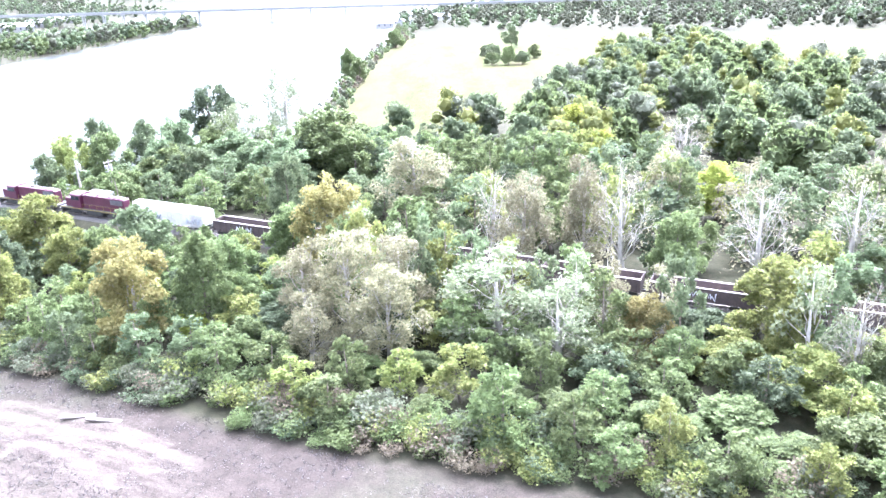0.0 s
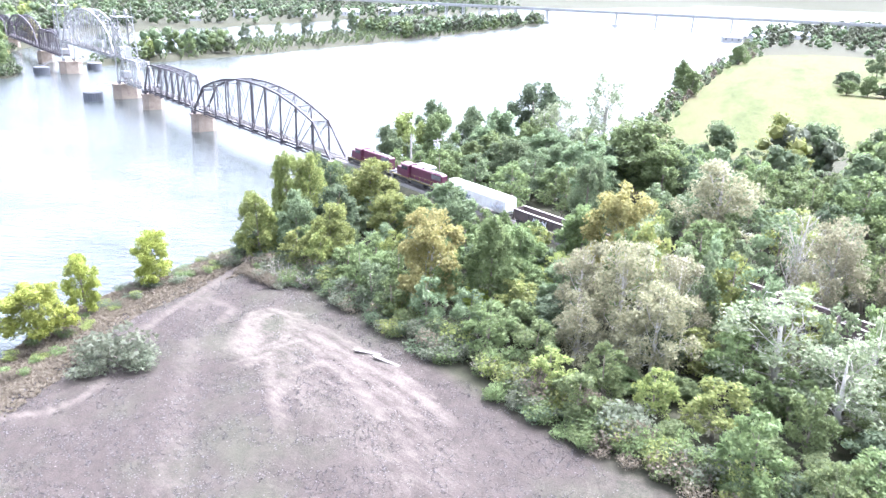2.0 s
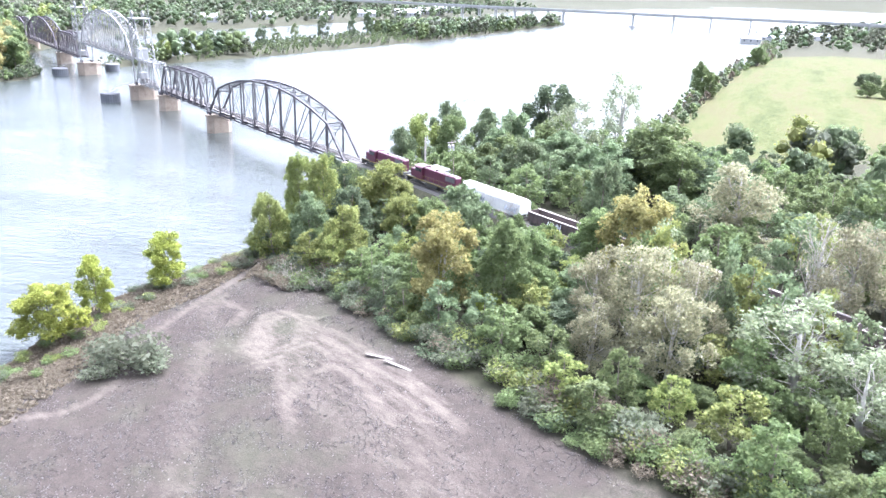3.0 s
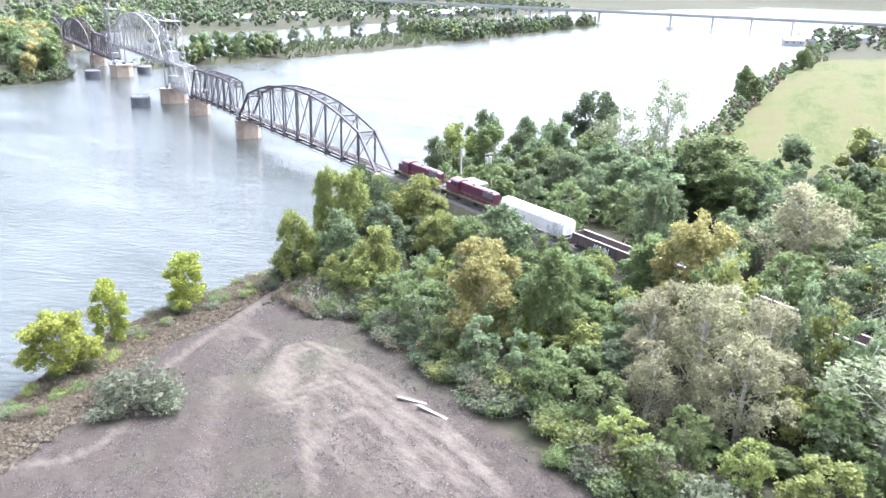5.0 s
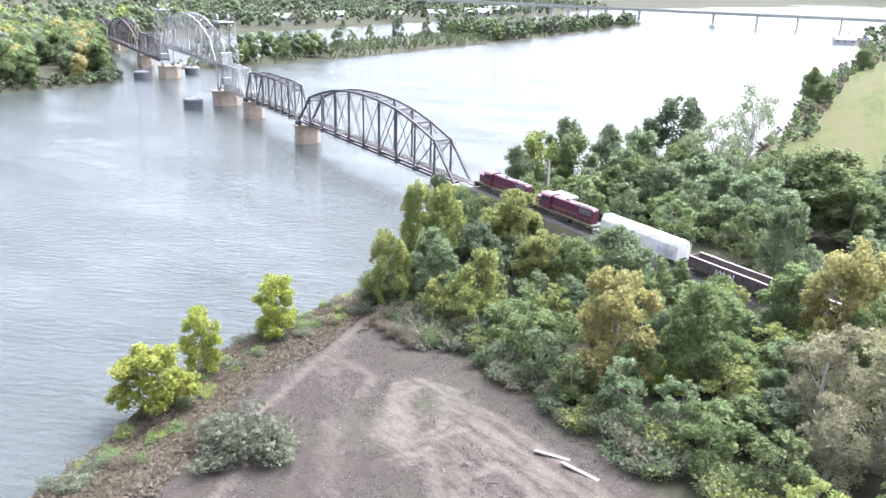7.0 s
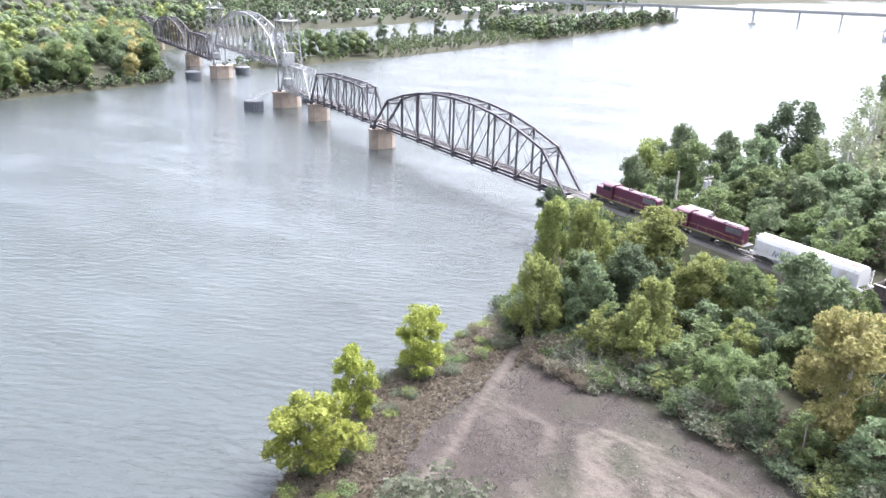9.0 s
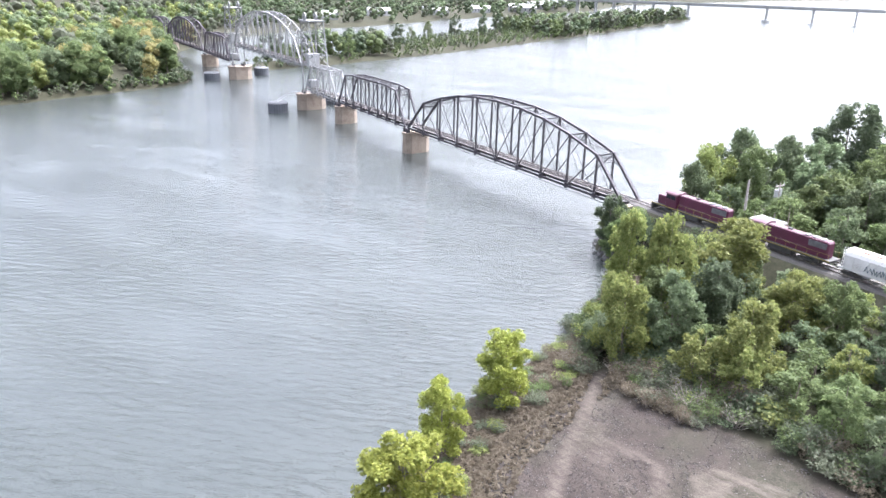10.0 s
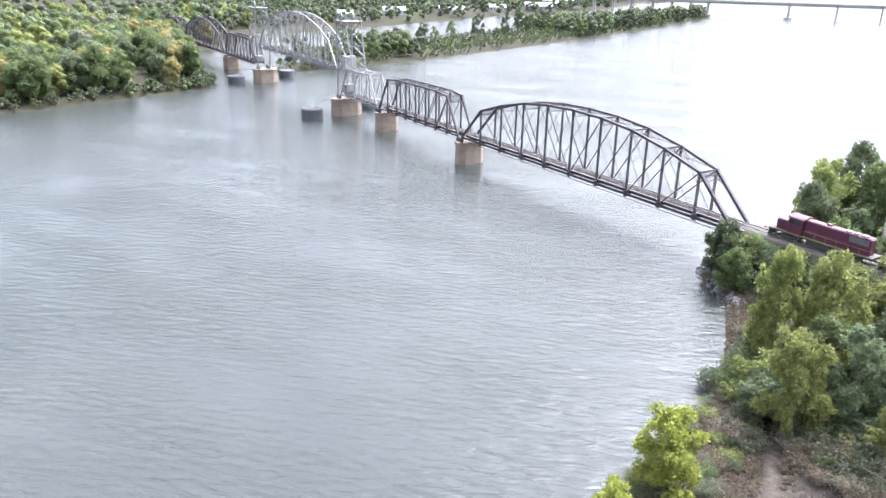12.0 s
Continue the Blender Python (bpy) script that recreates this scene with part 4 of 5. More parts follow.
def crown_leaves(rng, blobs, per, size, flat=1.0, inner=0.45):
    """Leaves in the outer shell of each tuft, thinner on its underside."""
    cs, ns = [], []
    for (x, y, z), r in blobs:
        n = max(5, int(per * r * r))
        d = rng.normal(size=(n, 3))
        d /= np.linalg.norm(d, axis=1, keepdims=True)
        d[:, 2] = np.where(d[:, 2] < -0.75, -d[:, 2], d[:, 2])
        rad = r * (inner + (1.15 - inner) * rng.random(n) ** 0.7)[:, None]
        cs.append(np.array((x, y, z)) + d * rad * np.array((1, 1, flat)))
        ns.append(d * 0.6 + rng.normal(size=(n, 3)) * 0.75)
    cs, ns = np.concatenate(cs), np.concatenate(ns)
    return cs, ns, size * (0.6 + 0.8 * rng.random(len(cs)))


def limbs(geo, rng, start, end, r0, depth, twigs, sag=0.0):
    """A crooked limb with side twigs."""
    a, b = np.array(start), np.array(end)
    L = np.linalg.norm(b - a)
    m1 = a + (b - a) * 0.35 + rng.normal(size=3) * L * 0.06 + np.array((0, 0, L * 0.05))
    m2 = a + (b - a) * 0.7 + rng.normal(size=3) * L * 0.06
    pts, rad = [a, m1, m2, b], [r0, r0 * 0.72, r0 * 0.45, r0 * 0.16]
    geo.tube(pts, rad, 5 if r0 > 0.06 else 4)
    if depth > 0:
        for _ in range(twigs):
            t = rng.uniform(0.3, 0.95)
            p = m1 + (m2 - m1) * min(1, max(0, (t - 0.35) / 0.35)) if t < 0.7 else m2 + (b - m2) * (t - 0.7) / 0.3
            d = (b - a) / L + rng.normal(size=3) * 0.75 + np.array((0, 0, 0.25 - sag))
            d /= np.linalg.norm(d)
            limbs(geo, rng, p, p + d * L * rng.uniform(0.28, 0.5), r0 * 0.42, depth - 1, max(2, twigs - 1), sag)


def tree_proto(kind, variant, light=False):
    """A tree 10 m tall with a crown about 3.3 m in radius, standing at the origin. light: a young tree with fewer leaves."""
    rng = np.random.default_rng(hash_of(kind) * 17 + variant * 5 + 3)
    spec = TREE_KINDS[kind]
    root = thing("tree", (0, 0, 0), spec["label"], "tree", "trees along the river")
    g = Geo()
    lean = rng.normal(size=2) * 0.35
    fork, pale = spec["fork"], spec["bark"] is BARK_PALE
    stout = 1.35 if pale else 1.0
    g.tube([(0, 0, -0.6), (lean[0] * 0.3, lean[1] * 0.3, fork * 0.5), (lean[0], lean[1], fork), (lean[0] * 1.5, lean[1] * 1.5, 8.6)], [0.22 * stout, 0.17 * stout, 0.13 * stout, 0.03], 7)
    tufts, heads = [], []
    nh = spec["heads"] - (4 if light else 0)
    for i in range(nh):
        t = (i + 0.35) / nh
        z = spec["low"] + 0.3 + (8.2 - spec["low"]) * t + rng.uniform(-0.5, 0.5)
        prof = math.sin(math.pi * min(1.0, 0.3 + 0.6 * t)) ** 0.8
        a = i * 2.4 + rng.uniform(-0.7, 0.7)
        rr = 2.4 * prof * rng.uniform(0.6, 1.12)
        head = np.array((lean[0] + rr * math.cos(a), lean[1] + rr * math.sin(a), z))
        heads.append(tuple(head))
        hr = rng.uniform(0.75, 1.3) * spec["puff"]
        out = np.array((math.cos(a) * 0.5, math.sin(a) * 0.5, 0.35))
        for _ in range(5 if light else 8):
            d = rng.normal(size=3) + out
            d /= np.linalg.norm(d)
            tufts.append((tuple(head + d * hr * rng.uniform(0.5, 1.0) * np.array((1, 1, 1.15))), rng.uniform(0.32, 0.62) * spec["puff"]))
        tufts.append((tuple(head), hr * 0.62))
    for k in range(4):
        tufts.append(((lean[0] * 1.5 + rng.uniform(-0.6, 0.6), lean[1] * 1.5 + rng.uniform(-0.6, 0.6), 8.7 + rng.uniform(-0.3, 0.75)), rng.uniform(0.35, 0.55)))
    if spec["per"] > 100:
        for z in (2.6, 5.6) if light else (2.2, 3.6, 5.0, 6.4, 7.4):
            tufts.append(((rng.uniform(-0.7, 0.7), rng.uniform(-0.7, 0.7), z), 1.15))
    for x, y, z in heads[:: spec["skip"]]:
        zs = min(7.6, max(fork * 0.7, z - 2.6))
        limbs(g, rng, (lean[0] * zs / 8, lean[1] * zs / 8, zs), (x, y, z + 0.45), 0.055 if pale else 0.05, 0 if light else spec["depth"], spec["twigs"])
    part("trunk", g, spec["bark"], root, smooth=True)
    if spec["per"] > 0:
        cs, ns, ss = crown_leaves(rng, tufts, spec["per"] * (0.8 if light else 1.5), spec["leaf"] * (1.05 if light else 0.8))
        part("crown", leaf_mesh("crown", cs, ns, ss, LEAF[spec["leafmat"]], rng), None, root, spec["crown"])
    return root


def hash_of(text):
    return sum(ord(c) * (i + 1) for i, c in enumerate(text))


def kind_of(label, crown, leafmat, bark, per=150, leaf=0.29, heads=16, puff=1.0, low=1.0, fork=2.4, depth=1, twigs=2, skip=2):
    return dict(label=label, crown=crown, leafmat=leafmat, bark=bark, per=per, leaf=leaf, heads=heads, puff=puff, low=low, fork=fork, depth=depth, twigs=twigs, skip=skip)


TREE_KINDS = {
    "G": kind_of("full green tree in the wood by the railway", "dense green crown", "G", BARK, 150, depth=0),
    "D": kind_of("broad dark green tree in the wood by the river", "dense dark green crown", "D", BARK, 160, depth=0),
    "L": kind_of("pale green tree with soft foliage by the track", "soft pale green crown", "L", BARK, 150),
    "Y": kind_of("yellow-green tree with leaves starting to turn", "yellow-green crown", "Y", BARK, 150),
    "B": kind_of("bright yellow-green young tree on the bank", "bright yellow-green crown", "B", BARK, 150),
    "O": kind_of("gold-leaved autumn tree with pale limbs", "gold autumn crown", "O", BARK_PALE, 200, leaf=0.24, depth=2),
    "T": kind_of("tan-leaved autumn tree with pale branches showing", "thin tan crown", "T", BARK_PALE, 125, leaf=0.21, heads=18, puff=0.9, depth=2, twigs=4, skip=1),
    "W": kind_of("pale sycamore with white branches and thin grey-green leaves", "thin grey-green crown", "W", BARK_PALE, 74, leaf=0.24, heads=17, puff=0.9, depth=2, twigs=5, skip=1),
    "N": kind_of("almost bare pale sycamore with white branches", "last few tan leaves", "T", BARK_PALE, 12, leaf=0.16, heads=17, low=2.2, fork=2.6, depth=2, twigs=6, skip=1),
}
ORDER = {}


def put_tree(kind, x, y, z_top, radius, light=False):
    z = float(ground_height(x, y))
    h = max(3.0, z_top - z)
    k = h / 10.0
    r = radius * (1.12 if kind == "O" and y > 32 else 1.0) / 3.5
    ORDER.setdefault((kind, light), []).append(pose(x, y, z, 0, 0, (x * 37 + y * 91) % 360) @ Matrix.Diagonal((r, r, k, 1)))


BELT_WEST = [(-29.5, 31, 20.6, 4.0, "Y"), (-35, 28, 21.0, 4.6, "Y"), (-41.5, 43, 16.4, 4.3, "Y"), (-45, 37, 16.2, 4.8, "L"), (-38, 34, 14.0, 4.6, "G"), (-43, 28, 15.5, 5.5, "D"), (-37, 15, 18.0, 8.0, "Y"), (-57, 36, 16.0, 5.0, "Y"), (-51, 20.5, 15.2, 5.2, "Y"), (-57, 17, 14.5, 4.7, "G"), (-67, 16.8, 20.0, 6.0, "L"), (-82, 35, 22.0, 5.9, "O"), (-90, 28, 21.0, 5.2, "G"), (-37, 43, 8.0, 4.9, "L"), (-68, 34, 9.5, 4.2, "G"), (-89, 30, 10.0, 2.8, "B"), (-92, 23, 13.0, 4.6, "G")]
BELT_MID = [(-101, 32, 12.0, 4.1, "G"), (-104, 29, 12.0, 4.8, "D"), (-112, 24, 23.0, 6.4, "T"), (-104, 23, 20.5, 5.6, "T"), (-119, 26, 19.5, 5.6, "T"), (-110, 31, 16.0, 4.8, "T"), (-117, 19, 21.5, 5.0, "T"), (-98, 7, 25.0, 6.9, "O"), (-89, 7, 19.0, 5.2, "G"), (-78, 6, 13.0, 3.0, "G"), (-70, 6, 12.5, 2.3, "G"), (-98, 34, 9.0, 2.8, "G"), (-82, 31, 10.0, 3.5, "Y"), (-99, 20, 15.0, 4.5, "L"), (-87, 19, 17.0, 4.8, "G"), (-72, 24, 12.0, 4.5, "G")]
BEHIND_TRACK = [(-7, -11.5, 15.0, 4.6, "L"), (-11, -24, 17.0, 6.0, "G"), (-35, -31, 15.0, 6.5, "L"), (-26, -46, 16.0, 7.0, "G"), (-16, -36, 14.0, 6.5, "L"), (-20, -58, 15.0, 7.5, "G"), (-44, -38, 15.0, 7.0, "L"), (-77, -9, 22.0, 4.6, "L"), (-4, -30, 20.0, 6.6, "L"), (-3, -20, 17.0, 6.4, "Y"), (-9, -39, 18.5, 6.0, "L"), (-11, -48, 17.5, 7.3, "L"), (-8, -68, 23.0, 9.8, "D"), (-32, -52, 23.0, 8.6, "W"), (-11, -95, 25.0, 9.8, "W"), (-61, -47, 21.0, 11.5, "G"), (-58, -30, 18.0, 8.2, "L"), (-23, -35, 13.0, 7.0, "G"), (-22, -27, 11.0, 6.2, "G"), (-34, -42, 16.0, 8.0, "L"), (-57, -42, 15.0, 7.7, "D"), (-69, -45, 17.0, 7.5, "G"), (-35, -34, 9.5, 6.1, "G"), (-42, -22, 10.0, 5.5, "G"), (-23, -19, 9.5, 5.3, "G")]
RIVER_TREES = [(-40, 64, 11.4, 4.3, "B"), (-46, 76, 11.2, 3.5, "B"), (-53, 84, 11.0, 5.6, "B"), (-4.5, 9.6, 12.4, 3.7, "D"), (-8.5, 12.5, 9.0, 3.0, "G"), (-1.5, 8.2, 8.4, 2.6, "G")]
ISLE_TREES = [(367, -122, 17, 6, "D"), (380, -136, 14, 5, "G"), (394, -158, 18, 7, "D"), (414, -180, 13, 5, "G"), (434, -207, 16, 5, "G"), (450, -243, 21, 6.5, "D"), (468, -283, 21, 6, "D"), (500, -323, 23, 7, "D"), (492, -330, 16, 5, "G"), (509, -357, 22, 7, "D"), (505, -372, 18, 6, "G"), (340, -92, 15, 6, "G"), (326, -60, 14, 5.5, "Y"), (318, -42, 13, 5.5, "G")]
EAST = [(-107, -101, 18.0, 7.2, "B"), (-120, -84, 15.0, 4.7, "B"), (-138, -83, 20.0, 9.2, "N"), (-141, -11, 25.0, 7.3, "N"), (-133, -15, 24.0, 5.0, "T"), (-161, -16, 23.0, 8.1, "N"), (-173, -21, 24.0, 8.0, "N"), (-149, -9, 18.0, 5.2, "G"), (-149, 15, 16.0, 3.9, "O"), (-164, 8, 20.0, 6.2, "Y"), (-119, -8, 23.0, 6.0, "N"), (-125, -8, 22.0, 6.4, "T"), (-97, -25, 23.0, 9.8, "T"), (-131, 16, 20.5, 9.0, "W"), (-151, -52, 16.0, 5.9, "B"), (-140, 19, 18.0, 7.5, "W"), (-173, 13, 20.0, 4.9, "N")]
EAST_LOW = [(-159, 13, 12.0, 5.1, "Y"), (-154, 30, 10.0, 4.3, "G"), (-161, 26, 10.0, 5.2, "G"), (-168, 17, 13.0, 5.5, "Y"), (-172, 28, 12.0, 5.0, "G"), (-144, 32, 10.0, 4.4, "G"), (-137, 31, 9.0, 3.9, "G"), (-130, 37, 8.0, 2.6, "G"), (-167, 30, 9.0, 4.4, "G"), (-155, 9, 12.0, 4.6, "D"), (-118, 31, 9.0, 3.6, "G"), (-118, 23, 12.0, 4.5, "D"), (-175, 14, 14.0, 4.3, "G"), (-124, 28, 9.0, 3.7, "G")]
DISTANT = [(66, -258, 16.0, 6.5, "G"), (56, -250, 12.0, 6.0, "G"), (75, -268, 14.0, 6.0, "L"), (143, -449, 14.0, 8.0, "G"), (153, -462, 12.0, 7.0, "G"), (33, -426, 20.0, 7.0, "L"), (-7, -314, 13.0, 6.0, "G"), (-14, -318, 10.5, 6.0, "L"), (2, -310, 10.0, 5.5, "G"), (22, -348, 11.0, 5.5, "D"), (-9, -353, 11.0, 6.0, "G"), (12, -340, 12.5, 6.0, "L")]
for rows in (BELT_WEST, BELT_MID, BEHIND_TRACK, RIVER_TREES, EAST, EAST_LOW, DISTANT):
    for x, y, zt, r, kind in rows:
        put_tree(kind, x, y, zt + (0.0 if -46 < x < -28 and 27 < y < 44 else 4.0 if y < 0 and x > -70 else 2.5 if y < 0 else 0.6), r)
for x, y, h, r, kind in ISLE_TREES:
    put_tree(kind, x, y, 2.0 + h, r, True)

taken = [(m.translation.x, m.translation.y) for rows in ORDER.values() for m in rows]
rnd = random.Random(11)


def fill(count, x0, x1, y0, y1, heights, radii, kinds, gap, inside=None, tries=40):
    """Scatter trees where there is still room."""
    for _ in range(count):
        for _ in range(tries):
            x, y = rnd.uniform(x0, x1), rnd.uniform(y0, y1)
            if min(math.dist((x, y), q) for q in taken) < gap or abs(y) < 7.5:
                continue
            if float(inside_distance(np.array(x), np.array(y), NEAR_LAND)) < 4 or (inside and not inside(x, y)):
                continue
            taken.append((x, y))
            put_tree(rnd.choice(kinds), x, y, float(ground_height(x, y)) + rnd.uniform(*heights), rnd.uniform(*radii), True)
            break


def off_meadow(x, y):
    return all(float(inside_distance(np.array(x), np.array(y), poly)) < -6 for poly in (MEADOW, FIELD_FAR))


fill(20, -175, -98, 7.5, 15, (12, 17), (3.6, 4.8), "GLTWY", 4.0)
for k in range(13):
    put_tree("GDGYL"[k % 5], -8 - k * 6.0 + rnd.uniform(-1.5, 1.5), 8.6 + rnd.uniform(0, 2.5), rnd.uniform(10.5, 12.3), rnd.uniform(2.6, 3.6), True)
fill(52, -120, -28, 9, 42, (6, 9.5), (3.2, 4.6), "GGDYLG", 4.6)
fill(52, -190, -118, 8, 38, (6, 10), (3.2, 4.6), "GGDYG", 4.6)
fill(90, -110, -6, -80, -9, (8, 13), (4, 6), "GGDGLL", 4.6, off_meadow)
fill(62, -215, -85, -75, -9, (10, 17), (5, 7), "GDLTGGYL", 6.5, off_meadow)

for (kind, light), poses in ORDER.items():
    parts_of = 3 if len(poses) > 8 else 2 if len(poses) > 3 else 1
    for variant in range(parts_of):
        place(tree_proto(kind, variant + (7 if light else 0), light), poses[variant::parts_of])


# ---- shrubs along the edge of the wood ----
def shrub_proto(label, leafmat, seed, per, bark, twigs=9, leaf=0.25):
    """A many-stemmed shrub 3 m tall."""
    rng = np.random.default_rng(seed)
    root = thing("shrub", (0, 0, 0), label, "shrub", "shrubs at the edge of the wood")
    g = Geo()
    blobs = []
    for i in range(twigs):
        a, t = i * 2.4, rng.uniform(0.35, 1.0)
        end = (1.5 * t * math.cos(a), 1.5 * t * math.sin(a), rng.uniform(1.4, 2.7) * (1.15 - 0.4 * t))
        limbs(g, rng, (0.15 * math.cos(a), 0.15 * math.sin(a), -0.2), end, 0.05, 0 if per else 2, 3)
        blobs.append((end, rng.uniform(0.5, 0.85)))
        blobs.append((tuple(np.array(end) * (0.75, 0.75, 0.5)), rng.uniform(0.5, 0.8)))
    part("stem", g, bark, root, smooth=True)
    if per:
        cs, ns, ss = crown_leaves(rng, blobs, per * 1.6, leaf * 0.8, 0.85)
        part("foliage", leaf_mesh("foliage", cs, ns, ss, LEAF[leafmat], rng), None, root)
    return root


SHRUBS = {
    "green": shrub_proto("green leafy shrub at the edge of the wood", "G", 1, 62, BARK),
    "dark": shrub_proto("dark green shrub under the trees", "D", 2, 62, BARK),
    "yellow": shrub_proto("yellow-green shrub at the edge of the wood", "Y", 3, 60, BARK),
    "grey": shrub_proto("dull grey-green weedy shrub on the bank", "S", 4, 60, BARK_DEAD, 9, 0.29),
    "rust": shrub_proto("brown withered shrub at the edge of the field", "R", 5, 48, BARK_DEAD),
    "bare": shrub_proto("bare grey dead shrub with tangled twigs", "S", 6, 0, BARK_DEAD, 14),
}
SHRUB_AT = {k: [] for k in SHRUBS}


def put_shrub(kind, x, y, h, r):
    SHRUB_AT[kind].append(pose(x, y, float(ground_height(x, y)), 0, 0, (x * 53 + y * 29) % 360) @ Matrix.Diagonal((r / 1.9, r / 1.9, h / 3.1, 1)))


for x, y, h, r, kind in [(-56, 46.5, 4.8, 3.8, "bare"), (-62, 45, 3.4, 2.8, "bare"), (-52, 45, 3.5, 2.8, "bare"), (-49, 44, 3.2, 2.6, "rust"), (-71, 43, 3.6, 2.6, "bare"), (-106, 43, 4.2, 2.6, "bare"), (-113, 42, 3.8, 2.6, "rust"), (-69, 78, 5.4, 5.2, "grey"), (-66, 80, 3.2, 3.4, "grey"), (-72, 76, 3.0, 3.2, "grey"), (-70, 82, 2.4, 2.8, "grey"), (-96, 42, 3.4, 2.4, "bare"), (-119, 40, 3.6, 2.6, "rust")]:
    put_shrub(kind, x, y, h, r)
for k in range(190):
    t = rnd.uniform(0, len(WOOD_EDGE) - 2.01)
    (xa, ya), (xb, yb) = WOOD_EDGE[int(t)], WOOD_EDGE[int(t) + 1]
    x, y = xa + (xb - xa) * (t % 1), ya + (yb - ya) * (t % 1)
    near = rnd.random()
    put_shrub(rnd.choice(["green", "green", "dark", "yellow", "rust", "grey"]), x, y - 0.5 - near * 6, rnd.uniform(1.3, 2.2) + near * 2.2, rnd.uniform(1.4, 2.6) + near)
for k in range(40):
    put_shrub(rnd.choice(["green", "dark", "yellow", "grey"]), rnd.uniform(-44, -27), rnd.uniform(29, 42), rnd.uniform(2.0, 4.5), rnd.uniform(1.8, 3.0))
for k in range(26):
    put_shrub(rnd.choice(["green", "dark", "yellow"]), rnd.uniform(-30, -4), rnd.uniform(5.0, 8.0), rnd.uniform(3.0, 4.6), rnd.uniform(2.0, 3.0))


def scrub(name, label, box, count, heights, radii, kinds, seed, accept):
    """Low scrub past counting: many small shrubs joined, one mesh for each kind and part."""
    r = random.Random(seed)
    at = {k: [] for k in kinds}
    while sum(len(v) for v in at.values()) < count:
        x, y = r.uniform(box[0], box[1]), r.uniform(box[2], box[3])
        if accept(x, y):
            k, q = r.choice(kinds), r.uniform(*radii) / 1.9
            at[k].append(pose(x, y, float(ground_height(x, y)), 0, 0, r.uniform(0, 360)) @ Matrix.Diagonal((q, q, r.uniform(*heights) / 3.1, 1)))
    root = thing(name, ((box[0] + box[1]) / 2, (box[2] + box[3]) / 2, 3), label, "scrub", kind="stuff")
    for k, poses in at.items():
        for child in SHRUBS[k].children:
            me = child.data
            co = np.empty(len(me.vertices) * 3)
            me.vertices.foreach_get("co", co)
            co = co.reshape(-1, 3)
            faces = [tuple(p.vertices) for p in me.polygons]
            joined = Geo()
            for m in poses:
                a = np.array(m)
                joined.add((co @ a[:3, :3].T + a[:3, 3]).tolist(), faces)
            part(child.name.split(".")[0], joined, me.materials[0], root)


def near_shore(lo, hi):
    return lambda x, y: lo < float(inside_distance(np.array(x), np.array(y), NEAR_LAND)) < hi and float(line_distance(np.array(x), np.array(y), SHORE_PATH)) > 1.6


scrub("bank_scrub", "brown and grey-green scrub along the river bank", (-64, -14, 20, 104), 150, (0.6, 1.6), (0.9, 1.9), ["grey", "rust", "rust", "green", "yellow"], 71, near_shore(0.6, 9))
scrub("path_thicket", "tangled brown thicket between the wood and the path", (-60, -36, 41.5, 49.5), 70, (0.9, 2.6), (1.3, 2.5), ["rust", "grey", "rust", "green", "bare"], 72, near_shore(2, 60))
scrub("track_scrub", "low green scrub along the ballast", (-190, -8, -9.5, 9.5), 130, (1.6, 3.2), (1.5, 2.7), ["dark", "green", "green", "grey"], 73, lambda x, y: abs(y) > 5.8)
for kind, poses in SHRUB_AT.items():
    place(SHRUBS[kind], poses)


# ---- far woods ----
def crown_hull(rng, c, r, out):
    """A lumpy closed core for a far crown: twelve corners pushed in and out."""
    phi = (1 + 5 ** 0.5) / 2
    base = np.array([(-1, phi, 0), (1, phi, 0), (-1, -phi, 0), (1, -phi, 0), (0, -1, phi), (0, 1, phi), (0, -1, -phi), (0, 1, -phi), (phi, 0, -1), (phi, 0, 1), (-phi, 0, -1), (-phi, 0, 1)]) / 1.902
    faces = ((0, 11, 5), (0, 5, 1), (0, 1, 7), (0, 7, 10), (0, 10, 11), (1, 5, 9), (5, 11, 4), (11, 10, 2), (10, 7, 6), (7, 1, 8), (3, 9, 4), (3, 4, 2), (3, 2, 6), (3, 6, 8), (3, 8, 9), (4, 9, 5), (2, 4, 11), (6, 2, 10), (8, 6, 7), (9, 8, 1))
    v = np.array(c) + base * r * rng.uniform(0.75, 1.2, (12, 1)) * np.array((1, 1, 0.85))
    out.add(v, faces)


